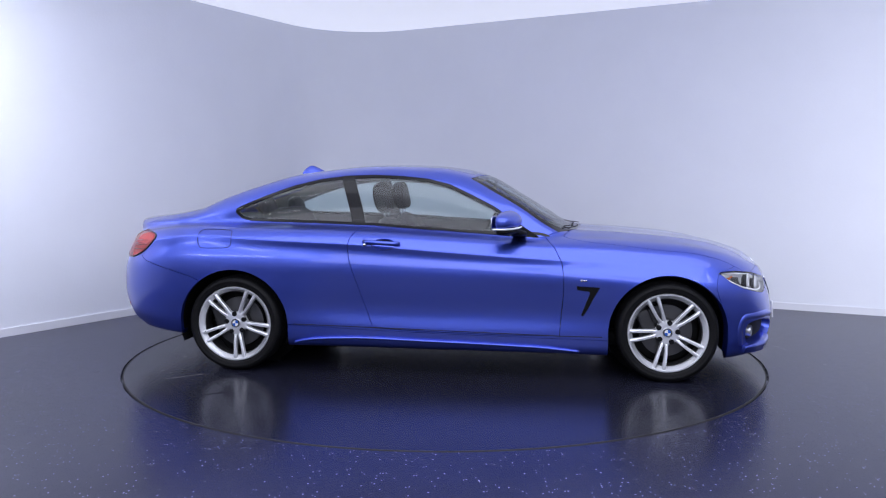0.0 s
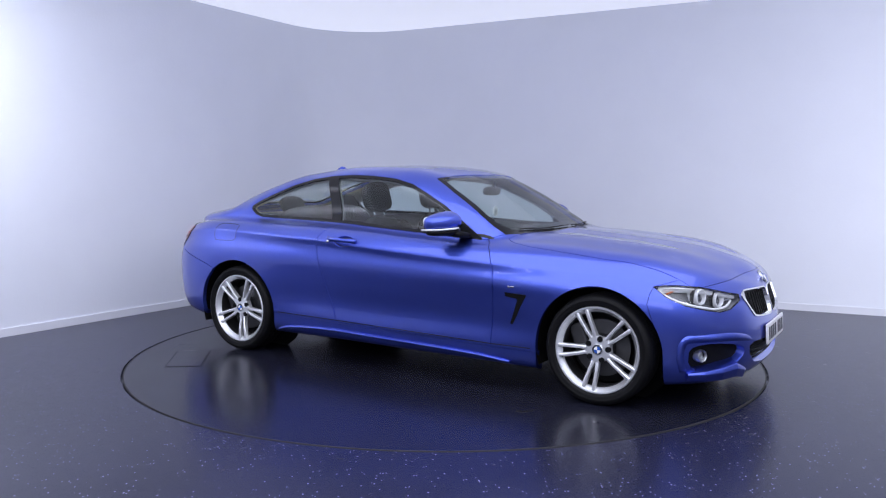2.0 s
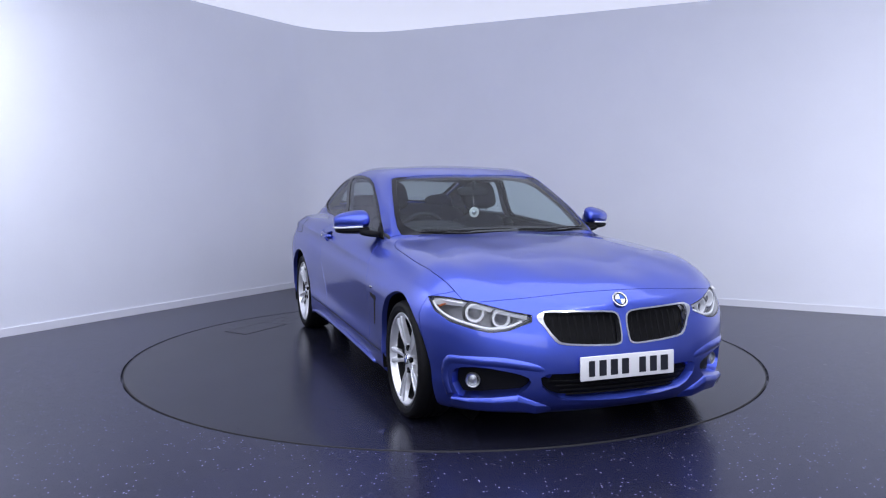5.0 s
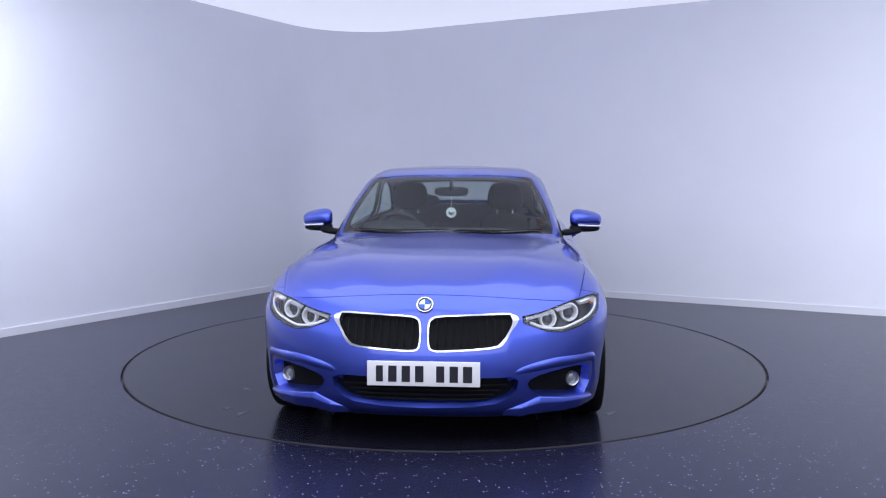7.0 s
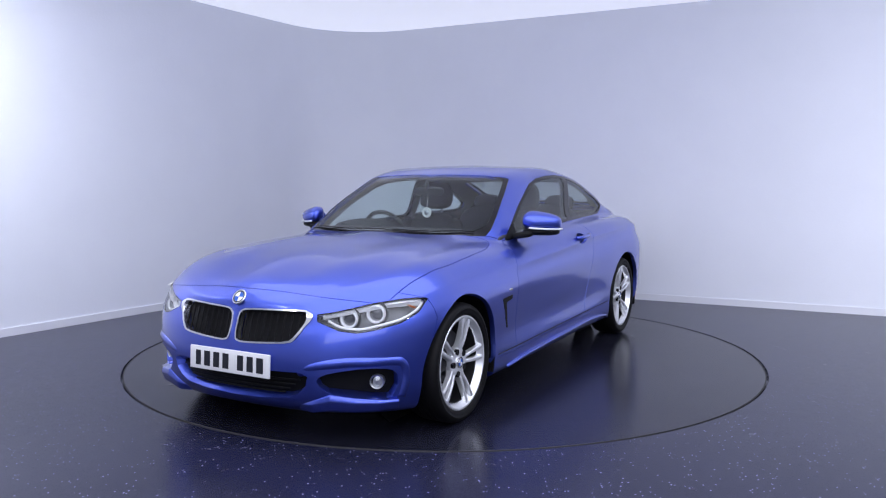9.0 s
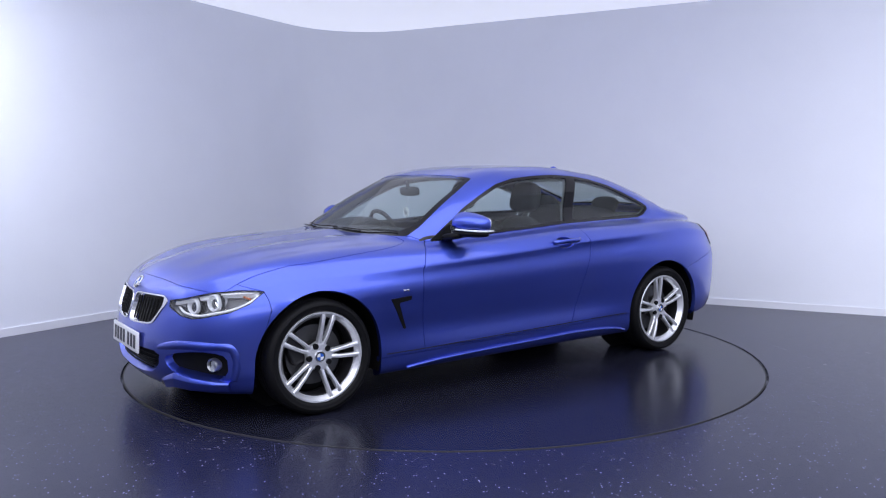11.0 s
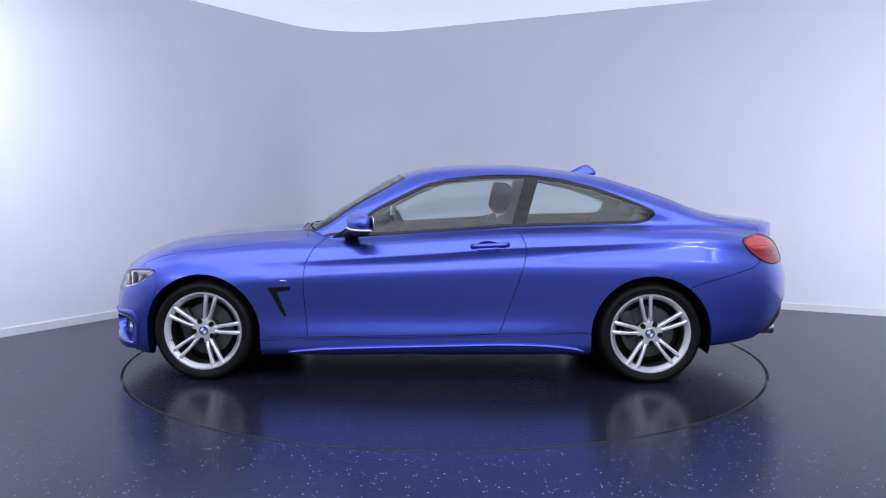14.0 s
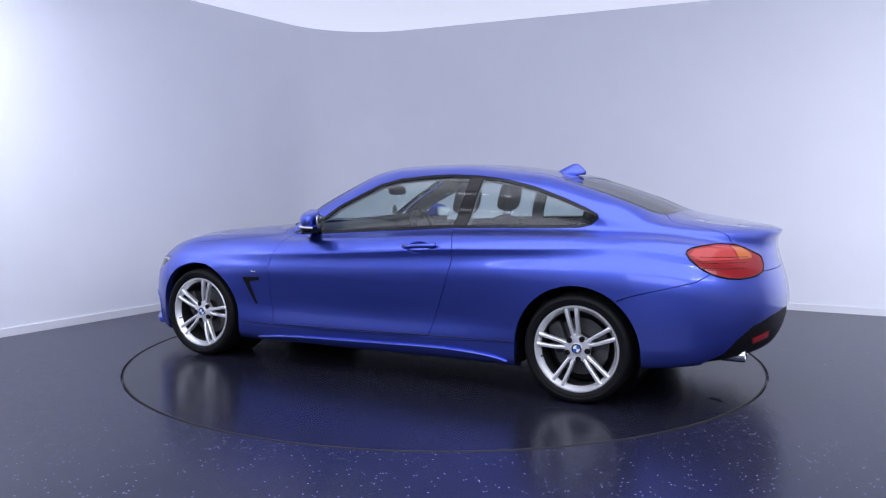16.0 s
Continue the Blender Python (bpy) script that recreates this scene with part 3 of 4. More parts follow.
def cut_shell():
    bm = grid_mesh(shell_grid())
    bmesh.ops.remove_doubles(bm, verts=bm.verts[:], dist=1e-5)
    bmesh.ops.recalc_face_normals(bm, faces=bm.faces[:])
    best = max(bm.faces, key=lambda f: f.calc_center_median().y)
    if best.normal.y < 0:
        bmesh.ops.reverse_faces(bm, faces=bm.faces[:])
    bm.normal_update()
    SURFACE["shell"] = SmoothSurface(bm)
    lay = bm.faces.layers.int.new("panel")
    V = lambda pts: [Vector(p) for p in pts]
    HOOD_LINE = [p.xy for p in smooth_line([(.758, .695, 0), (.80, .728, 0), (.86, .752, 0), (.996, .776, 0), (1.335, .787, 0), (1.584, .783, 0), (1.718, .765, 0), (1.86, .735, 0), (1.95, .70, 0)], 3)]
    HOOD_LINE += V([(2.3, .66), (2.3, -.05), (.90, -.05), (.90, 0), (.885, .25), (.845, .45), (.79, .62)])
    cut(bm, lay, V([(.735, .20), (.735, .30), (.70, .32), (.70, .75), (.66, .84), (.60, .890), (.640, .903), (.70, .926), (.78, .94), (1.0, 1.0), (1.9, 1.0), (1.9, .1),
                    (1.0, .1), (1.0, .20)]), SIDE, FENDER, lambda c: c.y > 0.55)
    cut(bm, lay, V([(1.755, -.1), (1.74, .45), (1.69, .60), (1.70, .66), (1.715, .695), (1.80, .72), (1.9, .76), (2.4, .80), (2.4, -.1)]), SIDE, NOSE, lambda c: True)
    cut(bm, lay, HOOD_LINE, TOP, HOOD, lambda c: c.z > 0.66)
    edge = [p.xy for p in smooth_line([(-.05, .732, 0), (0, .732, 0), (.13, .729, 0), (.26, .722, 0), (.46, .708, 0), (.645, .690, 0), (.75, .675, 0)], 4)]
    cut(bm, lay, edge + V([(.75, -.1), (-.05, -.1)]), FRONT, NOSE, lambda c: c.x > 1.85)
    cut(bm, lay, V(DOOR_LINE), SIDE, DOOR, lambda c: c.y > 0.5)
    cut(bm, lay, V([(1.10, .262), (.6, .268), (0, .279), (-.5, .295), (-1.10, .323), (-1.10, -.1), (1.10, -.1)]), SIDE, SKIRT)
    cut(bm, lay, V([(-1.64, .61), (-1.70, .635), (-1.828, .672), (-2.046, .728), (-2.10, .765), (-2.18, .762), (-2.7, .77), (-2.7, -.1), (-1.60, -.1)]), SIDE, TAIL)
    cut(bm, lay, V([(-1.835, -.05), (-1.82, .25), (-1.80, .42), (-1.84, .52), (-1.88, .544), (-2.05, .53), (-2.19, .505), (-2.7, .50), (-2.7, -.05)]), TOP, BOOT, lambda c: c.z > 0.765)
    # windows
    win = V(WINDOW)
    cut(bm, lay, win, SIDE, TRIM, lambda c: c.y > 0.5)
    inner = shrink(win, 0.017)
    front_cut = lambda p: p.x - (-.545 - (p.y - .965) * .285)     # sloping rear edge of the door glass
    rear_cut = lambda p: p.x - (-.632 - (p.y - .965) * .285)
    def clip(poly, fn, sign):
        out = []
        for i in range(len(poly)):
            a, b = poly[i - 1], poly[i]
            fa, fb = fn(a) * sign, fn(b) * sign
            if (fa >= 0) != (fb >= 0):
                out.append(a + (b - a) * (fa / (fa - fb)))
            if fb >= 0:
                out.append(b)
        return out
    cut(bm, lay, clip(inner, front_cut, 1), SIDE, DOOR_GLASS, lambda c: c.y > 0.5)
    cut(bm, lay, clip(inner, rear_cut, -1), SIDE, QUARTER_GLASS, lambda c: c.y > 0.5)
    screen = V([(.90, -.05), (.90, 0), (.885, .25), (.845, .45), (.79, .60), (.725, .665), (.66, .672), (.53, .652), (.312, .60), (.145, .553), (.165, .51), (.205, .40), (.245, .22), (.258, 0), (.258, -.05)])
    cut(bm, lay, screen, TOP, SCREEN_EDGE, lambda c: c.z > 0.9)
    cut(bm, lay, V([(.855, -.05), (.855, 0), (.84, .25), (.80, .44), (.74, .58), (.68, .632), (.64, .638), (.53, .622), (.312, .57), (.178, .528), (.19, .50), (.225, .38), (.262, .20), (.272, 0), (.272, -.05)][0:10]
                    + V([(.19, .50), (.182, .40), (.222, .22), (.234, 0), (.234, -.05)])), TOP, SCREEN, lambda c: c.z > 0.9)
    rear = V([(-1.168, -.05), (-1.168, .30), (-1.175, .45), (-1.205, .492), (-1.40, .503), (-1.564, .505), (-1.72, .49), (-1.80, .44), (-1.825, .25), (-1.835, 0), (-1.835, -.05)])
    cut(bm, lay, rear, TOP, REAR_EDGE, lambda c: c.z > 0.95)
    inner = shrink(rear, 0.03)
    for p in inner:
        if p.y < 0.02:
            p.y = -.05
    cut(bm, lay, inner, TOP, REAR_GLASS, lambda c: c.z > 0.95)
    # lamps
    lamp = flat([(1.708, .844, .693), (1.76, .812, .702), (1.826, .771, .702), (1.945, .658, .682), (2.033, .54, .65), (2.074, .452, .634), (2.082, .457, .602), (2.058, .566, .562), (2.02, .642, .552),
                 (1.972, .707, .564), (1.875, .793, .592), (1.785, .837, .634)], NOSE_CORNER)
    cut(bm, lay, lamp, NOSE_CORNER, HEADLAMP, lambda c: c.x > 1.5)
    lamp = rounded(flat([(-1.985, .797, .872), (-2.012, .75, .903), (-2.103, .63, .917), (-2.198, .51, .910), (-2.285, .46, .868), (-2.322, .41, .840), (-2.336, .45, .767), (-2.286, .581, .740),
                         (-2.187, .708, .742), (-2.094, .768, .775), (-2.03, .79, .82)], TAIL_CORNER), 2)
    cut(bm, lay, lamp, TAIL_CORNER, TAILLAMP, lambda c: c.x < -1.8)
    cut(bm, lay, flat([(-1.995, .786, .868), (-2.015, .745, .896), (-2.10, .63, .910), (-2.165, .56, .908), (-2.185, .57, .838), (-2.05, .765, .836)], TAIL_CORNER), TAIL_CORNER, LAMP_BAND, lambda c: c.x < -1.8)
    cut(bm, lay, flat([(-2.175, .55, .906), (-2.225, .495, .895), (-2.265, .475, .862), (-2.27, .49, .840), (-2.195, .565, .840)], TAIL_CORNER), TAIL_CORNER, AMBER, lambda c: c.x < -1.8)
    # mouth, kidneys, intakes
    kid = rounded([(.014, .55), (.017, .606), (.035, .634), (.10, .644), (.36, .652), (.402, .646), (.432, .632), (.430, .608), (.404, .575), (.365, .515), (.31, .494), (.10, .481), (.04, .484), (.02, .50)], 2)
    cut(bm, lay, kid, FRONT, GRILLE_FRAME, lambda c: c.x > 1.9)
    kid = rounded([(.022, .55), (.025, .604), (.041, .627), (.10, .637), (.36, .644), (.398, .637), (.405, .606), (.388, .570), (.352, .521), (.302, .502), (.10, .489), (.045, .491), (.027, .505)], 2)
    cut(bm, lay, kid, FRONT, GRILLE, lambda c: c.x > 1.9)
    cut(bm, lay, V([(-.05, .362), (.40, .362), (.435, .345), (.425, .30), (.385, .262), (.335, .238), (.2, .222), (-.05, .215)]), FRONT, LOW_INTAKE, lambda c: c.x > 1.9)
    lip = rounded(flat([(1.897, .752, .240), (1.884, .778, .345), (1.94, .752, .380), (2.03, .655, .384), (2.105, .525, .360), (2.122, .480, .325), (2.10, .525, .272), (2.03, .625, .236)], NOSE_CORNER), 2)
    cut(bm, lay, lip, NOSE_CORNER, CORNER_INTAKE, lambda c: c.x > 1.7)
    cut(bm, lay, flat([(-2.10, .78, .285), (-2.18, .72, .33), (-2.24, .665, .41), (-2.31, .593, .475), (-2.393, .426, .52), (-2.44, .2, .535), (-2.45, 0, .535), (-2.45, -.05, .535), (-2.4, -.05, .1), (-2.1, .78, .1)],
                      TAIL_CORNER), TAIL_CORNER, DIFFUSER, lambda c: c.x < -1.9)
    cut(bm, lay, flat([(-2.31, .56, .40), (-2.385, .41, .425), (-2.385, .40, .385), (-2.315, .54, .365)], TAIL_CORNER), TAIL_CORNER, REFLECTOR, lambda c: c.x < -1.9)
    cut(bm, lay, V([(.980, .597), (.838, .605), (.842, .583), (.918, .573), (.922, .56), (.908, .525), (.892, .478), (.870, .422), (.874, .415), (.884, .418), (.917, .478), (.942, .53), (.966, .573)]), SIDE, VENT, lambda c: c.y > 0.6)
    for x in (1.405, -1.405):
        cut(bm, lay, arch(x, 0.368), SIDE, GONE, lambda c: c.y > 0.55)
    cut(bm, lay, [Vector((-.395 + .078 * math.cos(t), .853 + .036 * math.sin(t))) for t in np.linspace(0, 2 * math.pi, 24, endpoint=False)], SIDE, CUP, lambda c: c.y > 0.6)
    bmesh.ops.remove_doubles(bm, verts=bm.verts[:], dist=6e-4)
    bmesh.ops.dissolve_degenerate(bm, edges=bm.edges[:], dist=2e-4)
    bm.normal_update()
    return bm, lay


# ---- wheel ----
def spoke_arm(lean):
    """One arm of a twin spoke, from hub to rim along +x, leaning sideways."""
    bm = bmesh.new()
    rings = []
    for r, off, w, face, thick in ((.050, .0105, .0135, -.024, .036), (.080, .0135, .0125, -.018, .034), (.12, .0205, .0108, -.010, .030), (.175, .0260, .0118, -.004, .026), (.220, .0300, .0138, .000, .022), (.238, .0310, .0150, -.002, .020)):
        c = lean * off
        ring = []
        for a, b in ((-1, -1), (-.82, -.25), (-.45, 0), (.45, 0), (.82, -.25), (1, -1)):
            ring.append(bm.verts.new((r, face + b * (thick if b == -1 else .016), c + a * w)))
        rings.append(ring)
    for A, B in zip(rings, rings[1:]):
        for k in range(6):
            bm.faces.new((A[k], A[(k + 1) % 6], B[(k + 1) % 6], B[k]))
    bm.faces.new(rings[0]), bm.faces.new(rings[-1])
    bmesh.ops.recalc_face_normals(bm, faces=bm.faces[:])
    return sharpen(bm, 40)


def hub_web(n=5):
    """Star-shaped centre from which the spokes grow."""
    bm = bmesh.new()
    N = 60
    rows = []
    for f, y in ((0.0, -.020), (.45, -.020), (.75, -.0185), (.93, -.021), (1.0, -.028), (1.0, -.06)):
        row = []
        for i in range(N):
            a = 2 * math.pi * i / N
            r = .079 + .006 * math.cos(n * a)
            row.append(bm.verts.new((max(f, .02) * r * math.cos(a), y, max(f, .02) * r * math.sin(a))))
        rows.append(row)
    for A, B in zip(rows, rows[1:]):
        for i in range(N):
            bm.faces.new((A[i], A[(i + 1) % N], B[(i + 1) % N], B[i]))
    bm.faces.new(rows[0])
    bmesh.ops.recalc_face_normals(bm, faces=bm.faces[:])
    return sharpen(bm, 40)


def quarter_disc(r, start, y, n=8):
    bm = bmesh.new()
    top = [bm.verts.new((0, y, 0))]
    for i in range(n + 1):
        a = start + math.pi / 2 * i / n
        top.append(bm.verts.new((r * math.cos(a), y, r * math.sin(a))))
    bm.faces.new(top)
    r2 = bmesh.ops.extrude_face_region(bm, geom=bm.faces[:])
    for v in r2["geom"]:
        if isinstance(v, bmesh.types.BMVert):
            v.co.y -= 0.002
    bmesh.ops.recalc_face_normals(bm, faces=bm.faces[:])
    return bm


def build_badge(parent, r, m):
    """Round badge with a silver rim and four coloured quarters; faces +y before m."""
    base = part("badge", moved(sharpen(lathe([(0, 0), (r * .80, 0), (r * .82, .003), (r * .95, .0035), (r, .001), (r, -.006), (0, -.006)], 40)), m), CHROME, parent, "round silver-rimmed badge")
    for i in range(4):
        q = quarter_disc(r * .64, i * math.pi / 2, .003)
        part("badge_quarter", moved(q, m), BADGE_BLUE if i % 2 else WHITE, base, smooth=False)
    ring = lathe([(r * .66, .0022), (r * .78, .0022), (r * .78, -.002), (r * .66, -.002), (r * .66, .0022)], 40)
    part("badge_ring", moved(ring, m), BADGE_DARK, base)
    return base


def build_wheel(parent, turn_deg):
    """Wheel whose outer face looks along +y, at the origin."""
    lip = sharpen(lathe([(.214, -.035), (.218, -.022), (.228, -.012), (.233, -.003), (.238, .004), (.246, .0045), (.249, .001), (.249, -.006), (.240, -.012), (.236, -.03), (.214, -.035)], 96), 30)
    wheel = part("wheel", lip, ALLOY, parent, "silver alloy wheel with five twin spokes")
    # barrel takes a darker metal than the rim to carry the shade inside
    part("rim_barrel", sharpen(lathe([(.222, -.17), (.226, -.155), (.213, -.12), (.211, -.03), (.232, -.03), (.232, -.10), (.236, -.17), (.222, -.17)], 72), 30), DARK_METAL, wheel, "inner barrel of the rim, shade put into its dark grey")
    for i in range(5):
        m = Matrix.Rotation(radians(-turn_deg + 72 * i), 4, "Y")
        for s in (1, -1):
            part("spoke", moved(spoke_arm(s), m), ALLOY, wheel)
    part("hub", moved(hub_web(), Matrix.Rotation(radians(-turn_deg), 4, "Y")), ALLOY, wheel)
    tyre = [(.236, -.17), (.246, -.185), (.262, -.192), (.285, -.194), (.303, -.187), (.311, -.172), (.3150, -.15)]
    for g in (-.125, -.09, -.055):
        tyre += [(.3155, g - .006), (.311, g - .005), (.311, g + .003), (.3155, g + .004)]
    tyre += [(.3150, -.03), (.311, -.009), (.303, .006), (.292, .0125), (.283, .014), (.281, .0125), (.268, .0125), (.262, .011), (.256, .008), (.250, .002), (.247, -.008), (.236, -.012)]
    part("tyre", sharpen(lathe(tyre, 96), 45), RUBBER, wheel, "black low-profile rubber tyre")
    part("brake_disc", sharpen(lathe([(0, -.085), (.075, -.085), (.08, -.10), (.165, -.10), (.165, -.125), (0, -.125)], 48)), STEEL, wheel, "grey steel brake disc")
    cal = blob(.09, .07, .18, 5)
    part("brake_caliper", moved(cal, pose(.125, -.085, .05, 0, 20, 0)), DARK_METAL, wheel)
    # added black disc that stands in for the shadow behind the wheel
    part("inner_shadow_plate", sharpen(lathe([(.21, -.165), (0, -.165), (0, -.168), (.21, -.168)], 40)), BLACK, wheel)
    for i in range(5):
        a = radians(turn_deg + 36 + 72 * i)
        hole = lathe([(0, -.0170), (.0115, -.0170), (.0135, -.0150), (.0162, -.0160), (.0162, -.03), (0, -.03)], 18)
        part("wheel_bolt", moved(sharpen(hole), Matrix.Translation((.062 * math.cos(a), .0015, .062 * math.sin(a)))), BLACK, wheel, "dark wheel bolt")
    part("valve", moved(lathe([(0, .004), (.004, .004), (.004, -.02), (0, -.02)], 10), Matrix.Translation((.205, -.004, -.06))), BLACK, wheel)
    build_badge(wheel, .031, Matrix.Translation((0, -.014, 0)))
    return wheel


# ---- the car ----
def drape(bvh, points, way, lift=0.0):
    """Drops points on the shell along a direction."""
    out = []
    way = Vector(way)
    for p in points:
        s = -1 if p[1] < 0 else 1
        hit, n, _, _ = bvh.ray_cast(Vector((p[0], abs(p[1]), p[2])) - way * 4, way)
        if hit is not None:
            q = hit + n * lift if n.dot(way) < 0 else hit - n * lift
            out.append(Vector((q.x, s * q.y, q.z)))
    return out


def seat(parent, y):
    s = part("front_seat", merge(  # cushion and back
        moved(blob(.52, .50, .20, 4), pose(-.16, y, .50, 0, -8, 0)),
        moved(blob(.15, .48, .56, 3.5, shape=lambda p: (p.x, p.y * (1 - .15 * max(p.z, 0)), p.z)), pose(-.39, y, .74, 0, -18, 0))), FABRIC, parent, "dark grey front seat")
    part("headrest", moved(blob(.115, .27, .215, 3.2, shape=lambda p: (p.x + .15 * p.z * p.z, p.y * (1 - .10 * p.z), p.z)), pose(-.495, y, 1.145, 0, -12, 0)), FABRIC, s, "dark grey padded headrest")
    for d in (-.06, .06):
        part("headrest_post", tube([(-.455, y + d, .97), (-.485, y + d, 1.08)], .007), CHROME, s)
    for d in (-.215, .215):
        part("seat_bolster", moved(blob(.17, .10, .52, 3), pose(-.35, y + d, .72, 0, -18, 0)), FABRIC, s)
    return s


def build_car():
    car = new("car")
    bm, lay = cut_shell()
    bvh = BVHTree.FromBMesh(bm)
    both = ((1, "left"), (-1, "right"))

    # painted panels
    part("body_shell", take(bm, lay, {BODY}, centre=True, depth=.02), PAINT, car, "metallic blue roof, pillars and rear quarters")
    part("hood", take(bm, lay, {HOOD}, centre=True), PAINT, car)
    nose = part("front_bumper", take(bm, lay, {NOSE}, centre=True, depth=.05, gap=.001), PAINT, car)
    tail = part("rear_bumper", take(bm, lay, {TAIL}, centre=True, depth=.03), PAINT, car)
    boot = part("boot_lid", take(bm, lay, {BOOT}, centre=True), PAINT, car)
    doors = {}
    fenders = {}
    for s, _ in both:
        fenders[s] = part("front_fender", take(bm, lay, {FENDER}, side=s, depth=.03), PAINT, car)
        doors[s] = part("door", take(bm, lay, {DOOR}, side=s), PAINT, car, "metallic blue car door, closed")
        part("side_skirt", take(bm, lay, {SKIRT}, side=s, depth=.05, gap=.001), PAINT, car)
        B = smooth_line([(.86, .872, .186), (.72, .880, .200), (.574, .884, .211), (.2, .884, .224), (-.134, .884, .233), (-.489, .886, .243), (-.75, .888, .238), (-.914, .884, .222), (-.99, .874, .200)], 4)
        part("skirt_blade", tube([(x, s * y, z) for x, y, z in B], .019, False, 10, .55), PAINT, car, "raised painted blade along the side skirt")
        S = drape(bvh, [(x, 0, .284 + .028 * (.735 - x) / 1.19 * (x < .735)) for x in np.linspace(1.0, -1.0, 41)], (0, -1, 0), .0008)
        part("skirt_seam", tube([(p.x, s * p.y, p.z) for p in S], 0.0028, False, 6, 1), SEAM, car, "thin dark joint above the side skirt")
        # glazing
        trim = part("window_trim", take(bm, lay, {TRIM}, side=s, offset=.0005, gap=.0, depth=.015), GLOSS_BLACK, car, "gloss black window surround and pillar")
        part("side_window", take(bm, lay, {DOOR_GLASS}, side=s, offset=-.003, gap=-.004, depth=0), GLASS, doors[s], "clear tinted door window")
        part("quarter_window", take(bm, lay, {QUARTER_GLASS}, side=s, offset=-.003, gap=-.004, depth=0), GLASS, trim, "clear tinted rear quarter window")
        part("wing_vent", take(bm, lay, {VENT}, side=s, offset=.001, gap=0, depth=.006), BLACK, fenders[s], "black vent behind the front wheel")
        # vent lip and small badge
        bx = part("fender_badge", merge(box(.010, .003, .011, (.014, 0, 0)), box(.010, .003, .011, (.001, 0, 0)), box(.014, .003, .013, (-.014, 0, 0), .001)), CHROME, fenders[s], "tiny silver fender badge")
        h = drape(bvh, [(.882, 0, .641)], (0, -1, 0))
        bx.matrix_local = pose(.882, s * ((h[0].y if h else .905) + .001), .641)
    frit = part("windscreen", take(bm, lay, {SCREEN}, centre=True, offset=-.003, gap=-.004, depth=0), GLASS, car, "clear tinted windscreen")
    part("windscreen_edge", take(bm, lay, {SCREEN_EDGE}, centre=True, offset=-.002, gap=0, depth=.006), GLOSS_BLACK, frit, "black band round the windscreen")
    rear = part("rear_window", take(bm, lay, {REAR_GLASS}, centre=True, offset=-.003, gap=-.004, depth=0), DARK_GLASS, car, "dark tinted rear window")
    part("rear_window_edge", take(bm, lay, {REAR_EDGE}, centre=True, offset=-.002, gap=0, depth=.006), GLOSS_BLACK, rear, "black band round the rear window")

    # inner lining of roof and pillars, seen through the glass
    liner = bmesh.new()
    seen = {}
    for f in bm.faces:
        c = f.calc_center_median()
        if f[lay] in (BODY, TRIM, DOOR) and c.z > .80 and -1.75 < c.x < .72:
            vs = []
            for v in f.verts:
                if v not in seen:
                    seen[v] = liner.verts.new(v.co - v.normal * .035)
                    if seen[v].co.y < 0 or v.co.y < 1e-4:
                        seen[v].co.y = 0
                vs.append(seen[v])
            try:
                liner.faces.new(vs[::-1])
            except ValueError:
                pass
    both_halves(liner)
    part("headliner", liner, LINER, car, "grey cloth headliner and pillar trim")

    # lamps
    for s, _ in both:
        lens = part("headlight", take(bm, lay, {HEADLAMP}, side=s, offset=-.001, gap=.001, depth=.006), LENS, car, "clear headlight with twin round projectors")
        lens.visible_shadow = False
        part("headlight_housing", take(bm, lay, {HEADLAMP}, side=s, offset=-.055, gap=.006, depth=0), LAMP_GREY, lens)
        inner = take(bm, lay, {HEADLAMP}, side=s, offset=-.006, gap=.002, depth=0)
        edge = [e for e in inner.edges if len(e.link_faces) == 1]
        loop = order_loop(edge)
        inner.free()
        part("headlight_seal", tube(loop, .0052, True, 6), GLOSS_BLACK, lens)
        skirt = bmesh.new()
        a = [skirt.verts.new(p) for p in loop]
        b = [skirt.verts.new(p + Vector((-.06, -s * .02, 0))) for p in loop]
        for i in range(len(loop)):
            j = (i + 1) % len(loop)
            skirt.faces.new((a[i], a[j], b[j], b[i]))
        part("headlight_wall", skirt, LAMP_SILVER, lens, "bright inner wall of the lamp")
        for x, y, z, r in ((1.918, .680, .633, .043), (1.990, .575, .610, .040)):
            m = Matrix.Translation((x, s * y, z)) @ Vector((math.cos(.35), s * math.sin(.35), .02)).to_track_quat("Y", "Z").to_matrix().to_4x4()
            ring = part("lamp_ring", moved(sharpen(lathe([(r * .80, -.05), (r * .80, .004), (r * .86, .010), (r, .010), (r * 1.08, .004), (r * 1.08, -.05)], 40)), m), LAMP_WHITE, lens, "pale ring round the projector")
            part("projector", moved(lathe([(0, -.002), (r * .3, -.004), (r * .55, -.010), (r * .68, -.02), (r * .70, -.035), (r * .80, -.04)], 32), m), PROJECTOR, ring, "dark glass projector lens")
            part("lamp_bowl", moved(sharpen(lathe([(r * 1.08, -.015), (r * 1.28, -.004), (r * 1.42, .002), (r * 1.45, -.006), (r * 1.2, -.03)], 32)), m), LAMP_DARK, ring, "dark bowl round the lamp ring")
        brow = bmesh.new()
        edgeline = [(1.735, .820, .690), (1.80, .782, .694), (1.87, .727, .690), (1.945, .648, .675), (2.01, .555, .653), (2.055, .47, .634)]
        rows = [[brow.verts.new(Vector((x - .006, s * (y - .003), z - .004)) + Vector(d)) for d in ((-.002, 0, .002), (.006, s * .003, -.030 + .002 * i), (-.05, -s * .02, -.034), (-.045, -s * .015, 0))] for i, (x, y, z) in enumerate(edgeline)]
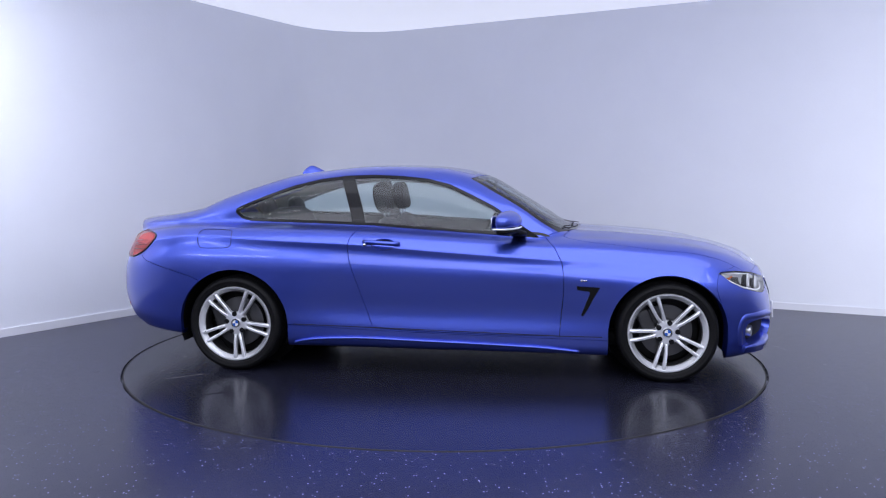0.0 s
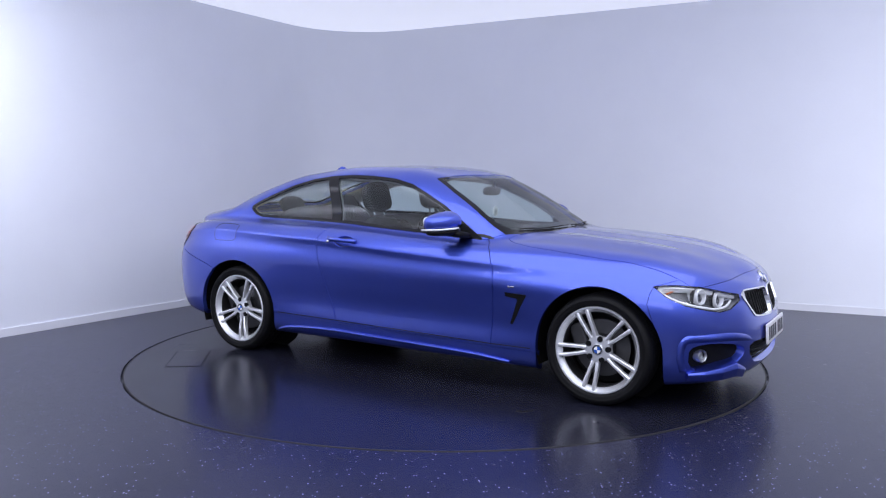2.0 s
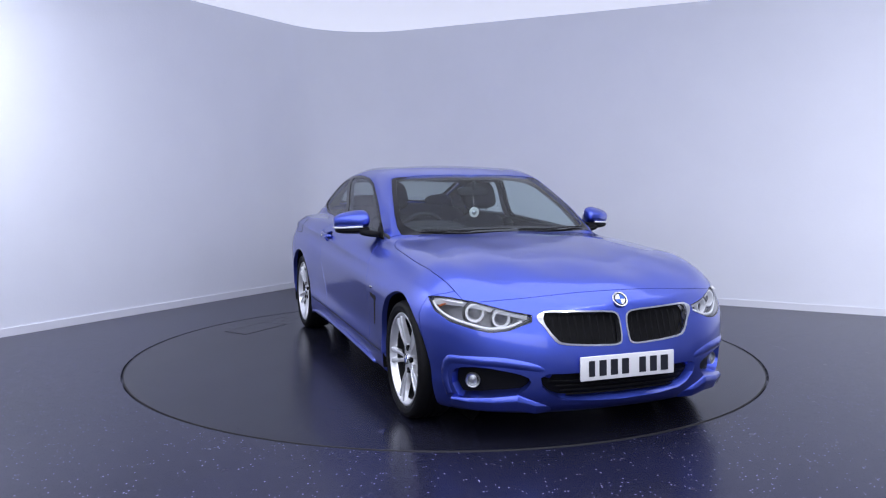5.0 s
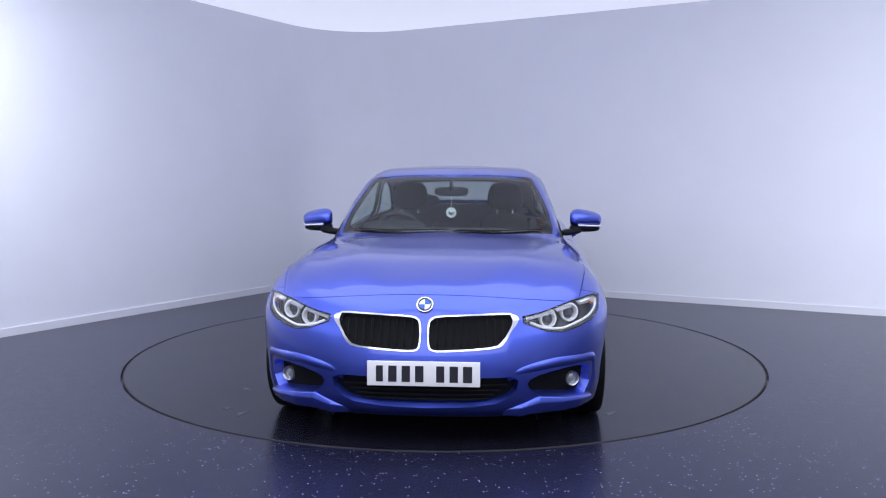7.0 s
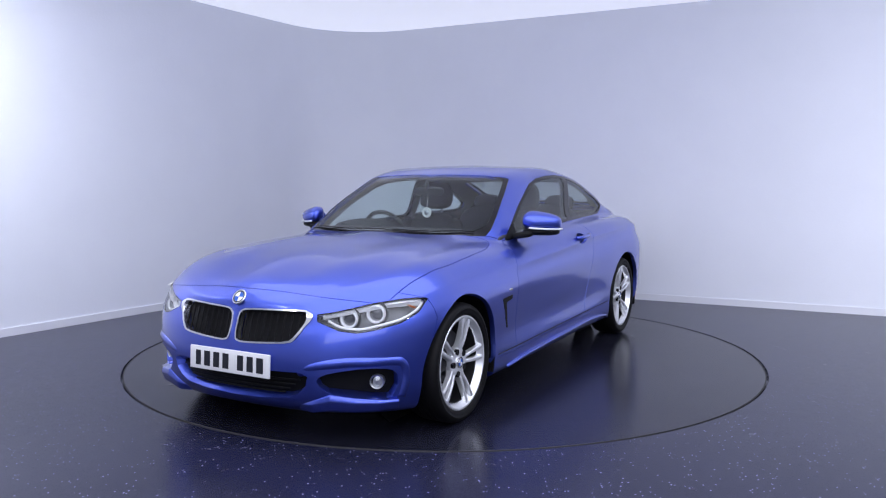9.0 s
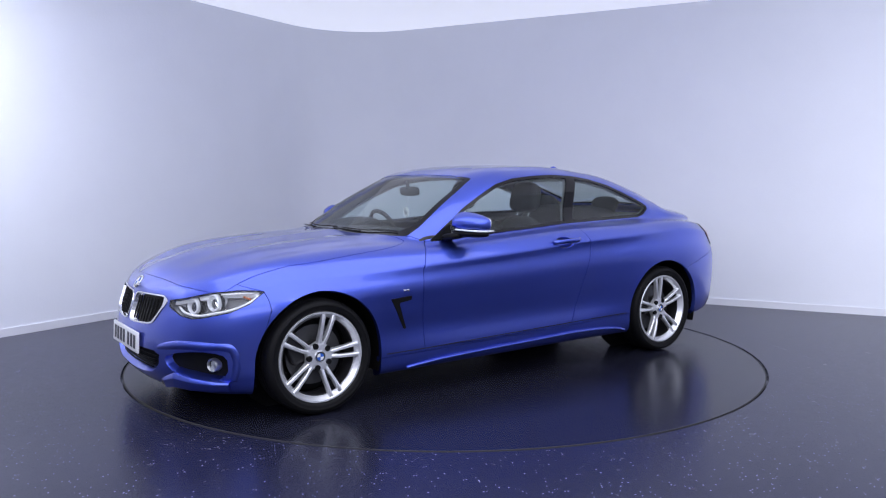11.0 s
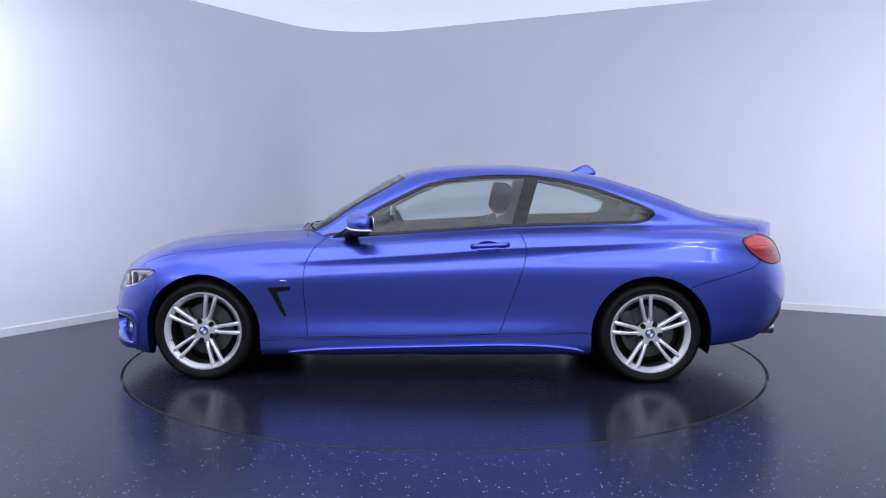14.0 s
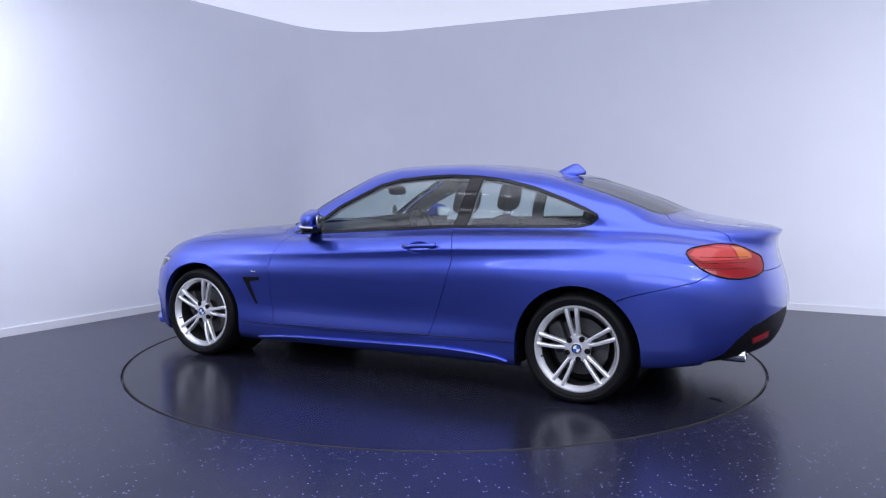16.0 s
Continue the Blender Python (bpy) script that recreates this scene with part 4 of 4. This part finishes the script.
        for A, B in zip(rows, rows[1:]):
            for k in range(4):
                brow.faces.new((A[k], A[(k + 1) % 4], B[(k + 1) % 4], B[k]))
        bmesh.ops.recalc_face_normals(brow, faces=brow.faces[:])
        part("lamp_brow", brow, LAMP_WHITE, lens, "pale light strip under the lamp's upper edge")
        low = [(2.050, .500, .600), (2.040, .566, .575), (2.004, .642, .566), (1.956, .702, .577), (1.865, .785, .604), (1.790, .825, .640), (1.742, .832, .672)]
        part("lamp_lower_trim", tube([(x - .012, s * (y - .010), z) for x, y, z in smooth_line(low, 3)], .0065, False, 8), LAMP_WHITE, lens, "pale rim along the lamp's lower edge")
        part("side_marker", moved(blob(.045, .010, .010, 3), pose(1.785, s * .797, .660, 0, -22, -s * 38)), ORANGE, lens, "small amber marker at the lamp's outer end")
        for k in range(3):
            fin = tube([(2.03 - .012 * k, s * (.505), .632 - .016 * k), (2.055 - .012 * k, s * .452, .633 - .014 * k)], .0045, False, 6, .7)
            part("lamp_fin", fin, CHROME, lens)
        fin = tube([(1.90, s * .735, .680), (1.83, s * .775, .684), (1.755, s * .812, .685)], .009, False, 6, .45)
        part("turn_lamp", fin, LAMP_WHITE, lens, "pale strip along the lamp's upper edge")
        tl = part("taillight", take(bm, lay, {TAILLAMP}, side=s, offset=.002, gap=.001, depth=.02), RED, car, "red rear lamp")
        edge = take(bm, lay, {TAILLAMP, AMBER, LAMP_BAND}, side=s, offset=.001, gap=.0, depth=0)
        loop = order_loop([e for e in edge.edges if len(e.link_faces) == 1])
        edge.free()
        part("taillight_seal", tube(loop, .0055, True, 6), GLOSS_BLACK, tl)
        # upper half in lighter red, painted as its glossy reflection
        part("lamp_sheen_band", take(bm, lay, {LAMP_BAND}, side=s, offset=.0025, gap=.0005, depth=.01), SHEEN_RED, tl, "lighter red band, glossy sheen put into the lamp's colour")
        part("amber_lamp", take(bm, lay, {AMBER}, side=s, offset=.002, gap=.0, depth=.01), ORANGE, tl, "amber indicator in the rear lamp")
        for k in range(3):
            P = drape(bvh, [(-2.05 - .07 * i, 0, .80 + .028 * k - .003 * i) for i in range(4)], (0, -1, 0), .0035)
            if len(P) > 2:
                part("lamp_rib", tube([(p.x, s * p.y, p.z) for p in P], .0022, False, 5), DARK_RED, tl)

    # kidneys and mouth
    for s, _ in both:
        fr = part("grille_frame", take(bm, lay, {GRILLE_FRAME}, side=s, offset=.005, gap=.0, depth=.04), CHROME, nose, "chrome kidney grille frame")
        part("grille_back", take(bm, lay, {GRILLE}, side=s, offset=-.04, gap=-.01, depth=0), BLACK, fr)
        for i in range(9):
            y = .058 + i * .038
            top, bot = (.627 + .002 * i / 3, .497 + max(0, i - 5) * .009)
            if i == 8:
                top, bot = .625, .54
            zz = np.linspace(bot, top, 6)
            P = drape(bvh, [(0, y, z) for z in zz], (-1, 0, 0), -.012)
            if len(P) > 2:
                part("slat", tube([(p.x, s * p.y, p.z) for p in P], .0048, False, 6), BLACK, fr)
    part("lower_grille", take(bm, lay, {LOW_INTAKE}, centre=True, offset=-.05, gap=-.01, depth=0), BLACK, nose, "black lower air intake")
    for k in range(4):
        z = .245 + .024 * k
        P = drape(bvh, [(0, y, z) for y in np.linspace(0, .30 + .03 * k, 12)], (-1, 0, 0), -.030)
        P = [Vector((p.x, -p.y, p.z)) for p in P[::-1]] + P[1:]
        part("slat", tube(P, .0045, False, 6), BLACK, nose)
    for s, _ in both:
        part("corner_intake", take(bm, lay, {CORNER_INTAKE}, side=s, offset=-.05, gap=-.01, depth=0), BLACK, nose, "black corner air intake")
        m = Matrix.Translation((1.940, s * .698, .312)) @ Vector((math.cos(.45), s * math.sin(.45), 0)).to_track_quat("Y", "Z").to_matrix().to_4x4()
        m = m @ Matrix.Scale(.86, 4)
        fog = part("fog_lamp", moved(sharpen(lathe([(0, -.005), (.020, -.008), (.031, -.012), (.033, .006), (.038, .010), (.041, .004), (.042, -.04)], 32)), m), LAMP_SILVER, car, "round chrome-ringed fog lamp")
        part("fog_lens", moved(lathe([(0, .008), (.015, .006), (.027, .001), (.034, -.004)], 24), m), LENS, fog).visible_shadow = False
        # raised lip over and beside the intake
        P = [drape(bvh, [(0, y, z)], (-1, 0, 0), -k)[0] for y, z, k in ((.385, .366, .038), (.45, .390, .029), (.54, .408, .0245), (.62, .417, .0235), (.70, .416, .0235))]
        Q = drape(bvh, [(1.905, 0, .414), (1.874, 0, .398), (1.856, 0, .35), (1.856, 0, .29), (1.866, 0, .235)], (0, -1, 0), -.0255)
        ridge = tube([(p.x, s * p.y, p.z) for p in smooth_line(P + Q, 4)], .033, False, 18, 1.0)
        part("bumper_ridge", ridge, PAINT, nose)
        blade = wing_blade(s)
        part("bumper_blade", blade, PAINT, nose, "painted lower bumper blade")
        part("parking_sensor", moved(lathe([(0, .002), (.009, .0015), (.010, -.004)], 16), Matrix.Translation((2.158, s * .325, .405)) @ Vector((1, s * .15, 0)).to_track_quat("Y", "Z").to_matrix().to_4x4()), PAINT, nose)
    hit = drape(bvh, [(0, 0, .688)], (-1, 0, 0))[0]
    up = SURFACE["shell"].normal(hit)
    build_badge(nose, .041, Matrix.Translation(hit + up * .007) @ up.to_track_quat("Y", "Z").to_matrix().to_4x4())
    # plate with plain bars
    plate = part("number_plate", moved(box(.012, .520, .114, (0, 0, 0), .003), pose(2.196, 0, .384, 0, -3, 0)), WHITE, car, "white number plate with plain dark bars")
    for i, (y, w) in enumerate(((-.202, .040), (-.142, .048), (-.080, .048), (-.018, .048), (.078, .046), (.140, .048), (.203, .052))):
        part("plate_bar", moved(box(.003, w * .80, .074), pose(2.2028, y, .384, 0, -3, 0)), BADGE_DARK, plate, smooth=False)
    part("plate_bracket", moved(box(.03, .44, .09, (0, 0, 0), .006), pose(2.178, 0, .384, 0, -3, 0)), BLACK, plate)

    # rear end
    part("diffuser", take(bm, lay, {DIFFUSER}, centre=True, offset=-.012, gap=0, depth=.05), BLACK, tail, "black rear diffuser")
    for s, _ in both:
        part("reflector", take(bm, lay, {REFLECTOR}, side=s, offset=-.008, gap=.001, depth=.01), RED, tail, "red bumper reflector")
    for y in (.47, .545):
        part("exhaust_pipe", moved(sharpen(lathe([(.030, -.16), (.034, -.02), (.034, 0), (.036, .004), (.038, 0), (.038, -.16)], 28)), pose(-2.268, y, .300, 0, 0, 90)), CHROME, car, "polished exhaust tip")
    # mirrors, handles
    for s, _ in both:
        def shell(p):
            back = 1 - .35 * max(p.x, 0) ** 2 * abs(p.y)
            z = p.z * back * (1 - .30 * max(p.x, 0)) * (1 - (.30 * p.y if p.z > 0 else .05 * p.y))
            return (p.x * (1 - .30 * p.y * (p.y > 0)) - .55 * p.y, p.y, z - .04 * p.y)
        cap = blob(.140, .215, .122, 3.0, 32, 20, shell)
        m = Matrix.Translation((.405, .905, 1.008))
        moved(cap, m)
        mir = part("wing_mirror", cap if s > 0 else flip_y(cap), PAINT, doors[s], "blue wing mirror with black base")
        low = moved(blob(.132, .205, .052, 3.0, 28, 14, shell), Matrix.Translation((.405, .90, .949)))
        part("mirror_base", low if s > 0 else flip_y(low), BLACK, mir, "black lower mirror housing")
        strip = tube([(.315, .998, .962), (.375, 1.003, .963), (.415, .988, .964), (.445, .955, .966), (.473, .90, .969), (.488, .85, .972)], .008, False, 8, .75)
        part("indicator_strip", strip if s > 0 else flip_y(strip), LAMP_WHITE, mir, "white indicator strip")
        arm = moved(blob(.10, .14, .042, 3), pose(.47, .80, .928, 8, 0, 15))
        part("mirror_arm", arm if s > 0 else flip_y(arm), BLACK, mir)
        g = moved(blob(.012, .150, .085, 4), pose(.330, .895, 1.0, 0, 0, 20))
        part("mirror_glass", g if s > 0 else flip_y(g), CHROME, mir, "mirror glass")
        tri = bmesh.new()
        pts = drape(bvh, [(.60, 0, .902), (.44, 0, .913), (.435, 0, 1.0)], (0, -1, 0), .004)
        if len(pts) == 3:
            tri.faces.new([tri.verts.new((p.x, s * p.y, p.z)) for p in pts])
            r = bmesh.ops.extrude_face_region(tri, geom=tri.faces[:])
            for v in r["geom"]:
                if isinstance(v, bmesh.types.BMVert):
                    v.co.y -= s * .012
            bmesh.ops.recalc_face_normals(tri, faces=tri.faces[:])
            part("mirror_triangle", tri, BLACK, doors[s], smooth=False)
        part("handle_cup", take(bm, lay, {CUP}, side=s, offset=-.024, gap=-.003, depth=0), PAINT, doors[s], "recessed cup behind the door handle")
        H = drape(bvh, [(x, 0, .851 - .05 * (x + .41)) for x in np.linspace(-.525, -.29, 9)], (0, -1, 0), .026)
        bar = tube([(p.x, p.y - .022 * abs((p.x + .408) / .118) ** 4, p.z) for p in H], .0125, False, 10, 1.2)
        hd = part("door_handle", bar if s > 0 else flip_y(bar), PAINT, doors[s], "body-coloured pull handle")
        if s < 0:
            part("lock_cylinder", moved(lathe([(0, .003), (.009, .002), (.010, -.004)], 16), pose(-.515, -.905, .853, 0, 0, 180)), CHROME, hd)
    # fuel flap outline on the right rear quarter
    F = []
    for x, z in rounded([(-1.645, .925), (-1.60, .940), (-1.46, .936), (-1.425, .925), (-1.418, .87), (-1.425, .835), (-1.46, .822), (-1.60, .820), (-1.635, .832), (-1.65, .87)], 3):
        F += drape(bvh, [(x, 0, z)], (0, -1, 0), .0003)
    part("fuel_flap_seam", tube([(p.x, -p.y, p.z) for p in F], .0022, True, 6, 1), SEAM, car, "thin outline of the fuel flap")
    # shark-fin aerial
    fin = blob(.225, .066, .120, 2.2, 28, 16, lambda p: (p.x * (1 - .58 * max(p.z, 0)) - .36 * max(p.z, 0), p.y * (1 - .55 * max(p.z, 0)), max(p.z, -.3)))
    part("roof_aerial", moved(fin, pose(-1.075, 0, 1.314, 0, 4, 0)), PAINT, car, "blue shark-fin roof aerial")
    # wipers and cowl
    for y0, y1, lift in ((.08, .60, .006), (-.55, .02, .007)):
        P = drape(bvh, [(.865 - .11 * abs(y / .62) ** 2 - .02, y, 0) for y in np.linspace(y0, y1, 10)], (0, 0, -1), lift)
        w = part("wiper", tube(P, .0045, False, 6, .8), BLACK, car, "black windscreen wiper")
        Q = drape(bvh, [(.885 - .11 * abs(y / .62) ** 2, y, 0) for y in np.linspace(y0 - .03, (y0 + y1) / 2, 6)], (0, 0, -1), lift + .004)
        part("wiper_arm", tube(Q, .005, False, 6, .7), BLACK, w)
    part("washer_cowl", tube(drape(bvh, [(.905 - .115 * abs(y / .62) ** 2, y, 0) for y in np.linspace(-.60, .60, 25)], (0, 0, -1), -.016), .02, False, 6, .5), BLACK, car)

    # underside, wheel wells, interior
    part("underbody", merge(box(3.5, 1.30, .10, (-.05, 0, .235), .03), box(1.6, 1.62, .10, (0, 0, .225), .03)), BLACK, car, "dark underbody")
    part("cabin_floor", merge(box(1.75, 1.40, .04, (-.075, 0, .33), .01), box(.9, 1.06, .04, (-1.40, 0, .33), .01)), LINER, car)
    for x in (1.405, -1.405):
        for s, _ in both:
            a = np.linspace(-.33, math.pi + .33, 32)
            taper = lambda t: .062 * max(0, math.cos(t)) if x > 0 else 0
            P = np.array([[(x + .375 * math.cos(t), s * y, .312 + .375 * math.sin(t)) for y in (.885 - taper(t), .86 - taper(t), .55)] for t in a])
            P[:, 0, 0] = x + (P[:, 0, 0] - x) * .985
            P[:, 0, 2] = .312 + (P[:, 0, 2] - .312) * .985
            g = grid_mesh(P)
            part("wheel_well", g, BLACK, car, "black wheel-arch liner")
            part("arch_inner_wall", moved(lathe([(0, 0), (.38, 0), (.38, -.01), (0, -.01)], 24), pose(x, s * .55, .33)), BLACK, car)
    for x, s, turns in ((1.405, 1, 31.5), (-1.405, 1, 9.5), (1.405, -1, 138), (-1.405, -1, 119)):
        w = build_wheel(car, turns)
        w.matrix_local = pose(x, s * .874, .3155, 0, 0, 0 if s > 0 else 180)
    seat(car, .37), seat(car, -.37)
    part("rear_bench", merge(moved(blob(.16, 1.16, .60, 4), pose(-1.22, 0, .78, 0, -24, 0)), moved(blob(.46, 1.16, .20, 4), pose(-.98, 0, .52))), FABRIC, car, "dark grey rear seat")
    for y in (-.34, .34):
        part("rear_headrest", moved(blob(.09, .25, .13, 3), pose(-1.345, y, 1.075, 0, -25, 0)), FABRIC, car)
    part("parcel_shelf", box(.50, 1.15, .03, (-1.58, 0, .985), .008), DASH, car)
    part("dashboard", merge(moved(blob(.52, 1.36, .30, 4.5, shape=lambda p: (p.x, p.y, p.z * (1 - .10 * (p.x > 0) * p.x))), pose(.62, 0, .805)), moved(blob(.30, .42, .10, 3), pose(.50, -.37, .945, 0, 6, 0))), DASH, car, "black dashboard")
    sw = lathe([(.172 + .015 * math.cos(t), .015 * math.sin(t)) for t in np.linspace(0, 2 * math.pi, 12)], 40)
    m = Matrix.Translation((.235, -.37, .885)) @ Vector((-.9, 0, .42)).to_track_quat("Y", "Z").to_matrix().to_4x4()
    st = part("steering_wheel", moved(sw, m), DASH, car, "black leather steering wheel")
    part("steering_hub", moved(blob(.15, .05, .13, 3), m), DASH, st)
    for a in (0, math.pi, -math.pi / 2):
        part("steering_spoke", moved(tube([(0, 0, 0), (.17 * math.cos(a), 0, .17 * math.sin(a))], .014, False, 6), m), DASH, st)
    part("interior_mirror", moved(blob(.035, .235, .065, 3.5), pose(.262, 0, 1.190, 0, 10, 0)), DASH, car, "black interior mirror")
    part("mirror_stalk", tube([(.272, 0, 1.20), (.285, 0, 1.262)], .012), DASH, car)
    af = part("hanging_disc", moved(sharpen(lathe([(0, .003), (.024, .003), (.026, .005), (.034, .005), (.036, 0), (.034, -.005), (0, -.005)], 32)), pose(.29, 0, 1.045, 0, 0, -90)), WHITE, car, "white disc hanging from the mirror")
    part("disc_cord", tube([(.29, 0, 1.08), (.265, 0, 1.17)], .0016, False, 5), WHITE, af)
    part("disc_centre", moved(lathe([(0, .0055), (.018, .0055), (.018, -.0055), (0, -.0055)], 24), pose(.29, 0, 1.045, 0, 0, -90)), LAMP_SILVER, af)
    for s, _ in both:
        part("door_panel", moved(blob(1.25, .08, .52, 8), pose(.08, s * .70, .68)), DASH, doors[s], "dark inner door panel")
    bm.free()
    return tagged(car, "metallic blue two-door coupe with silver twin-spoke alloy wheels, on the turntable", "car")


def order_loop(edges):
    """The longest closed chain of boundary edges, as points."""
    link = {}
    for e in edges:
        for a, b in ((e.verts[0], e.verts[1]), (e.verts[1], e.verts[0])):
            link.setdefault(a, []).append(b)
    best, left = [], set(link)
    while left:
        v = next(iter(left))
        chain, prev = [v], None
        while True:
            nxt = [w for w in link[chain[-1]] if w is not prev and w not in chain[1:]]
            if not nxt or nxt[0] is chain[0]:
                break
            prev = chain[-1]
            chain.append(nxt[0])
        left -= set(chain)
        if len(chain) > len(best):
            best = chain
    pts = [v.co.copy() for v in best]
    out = []
    for p in pts:
        if not out or (p - out[-1]).length > .006:
            out.append(p)
    return out


def smooth_line(points, steps):
    P = [Vector(p) for p in points]
    out = []
    for i in range(len(P) - 1):
        a, b, c, d = P[max(i - 1, 0)], P[i], P[i + 1], P[min(i + 2, len(P) - 1)]
        for k in range(steps):
            s = k / steps
            out.append(0.5 * (2 * b + (c - a) * s + (2 * a - 5 * b + 4 * c - d) * s * s + (3 * b - a - 3 * c + d) * s ** 3))
    return out + [P[-1]]


def wing_blade(s):
    """The painted blade under a corner intake, thick at the inner end."""
    line = [((2.092, .360, .206), .030, .010), ((2.098, .44, .226), .060, .032), ((2.080, .525, .260), .085, .050), ((2.030, .63, .246), .075, .040), ((1.957, .718, .234), .062, .028), ((1.880, .778, .228), .042, .016)]
    bm = bmesh.new()
    rings = []
    for (x, y, z), deep, tall in line:
        out = Vector((math.cos(.55 * y / .5), math.sin(.55 * y / .5), 0))
        c = Vector((x, y, z))
        ring = []
        for a, b in ((.010, -tall - .028), (.026, -tall * .55), (.020, 0), (-deep, tall * .9), (-deep, -tall - .02)):
            p = c + out * a + Vector((0, 0, b))
            ring.append(bm.verts.new((p.x, s * p.y, p.z)))
        rings.append(ring)
    for A, B in zip(rings, rings[1:]):
        for k in range(5):
            bm.faces.new((A[k], A[(k + 1) % 5], B[(k + 1) % 5], B[k]))
    bm.faces.new(rings[0]), bm.faces.new(rings[-1])
    bmesh.ops.recalc_face_normals(bm, faces=bm.faces[:])
    bmesh.ops.bevel(bm, geom=bm.edges[:], offset=.004, segments=2, affect="EDGES", profile=.6)
    return bm


build_room()
turntable = build_turntable()
car = build_car()


def turn(t):
    return pose(0, 0, 0, 0, 0, -(6.8 + 12.5 * t))


def motions():
    times = [i * 0.25 for i in range(65)]
    walk(turntable, [(t, turn(t)) for t in times])
    walk(car, [(t, turn(t) @ Matrix.Translation((0.094, 0.0755, 0))) for t in times])


motions()
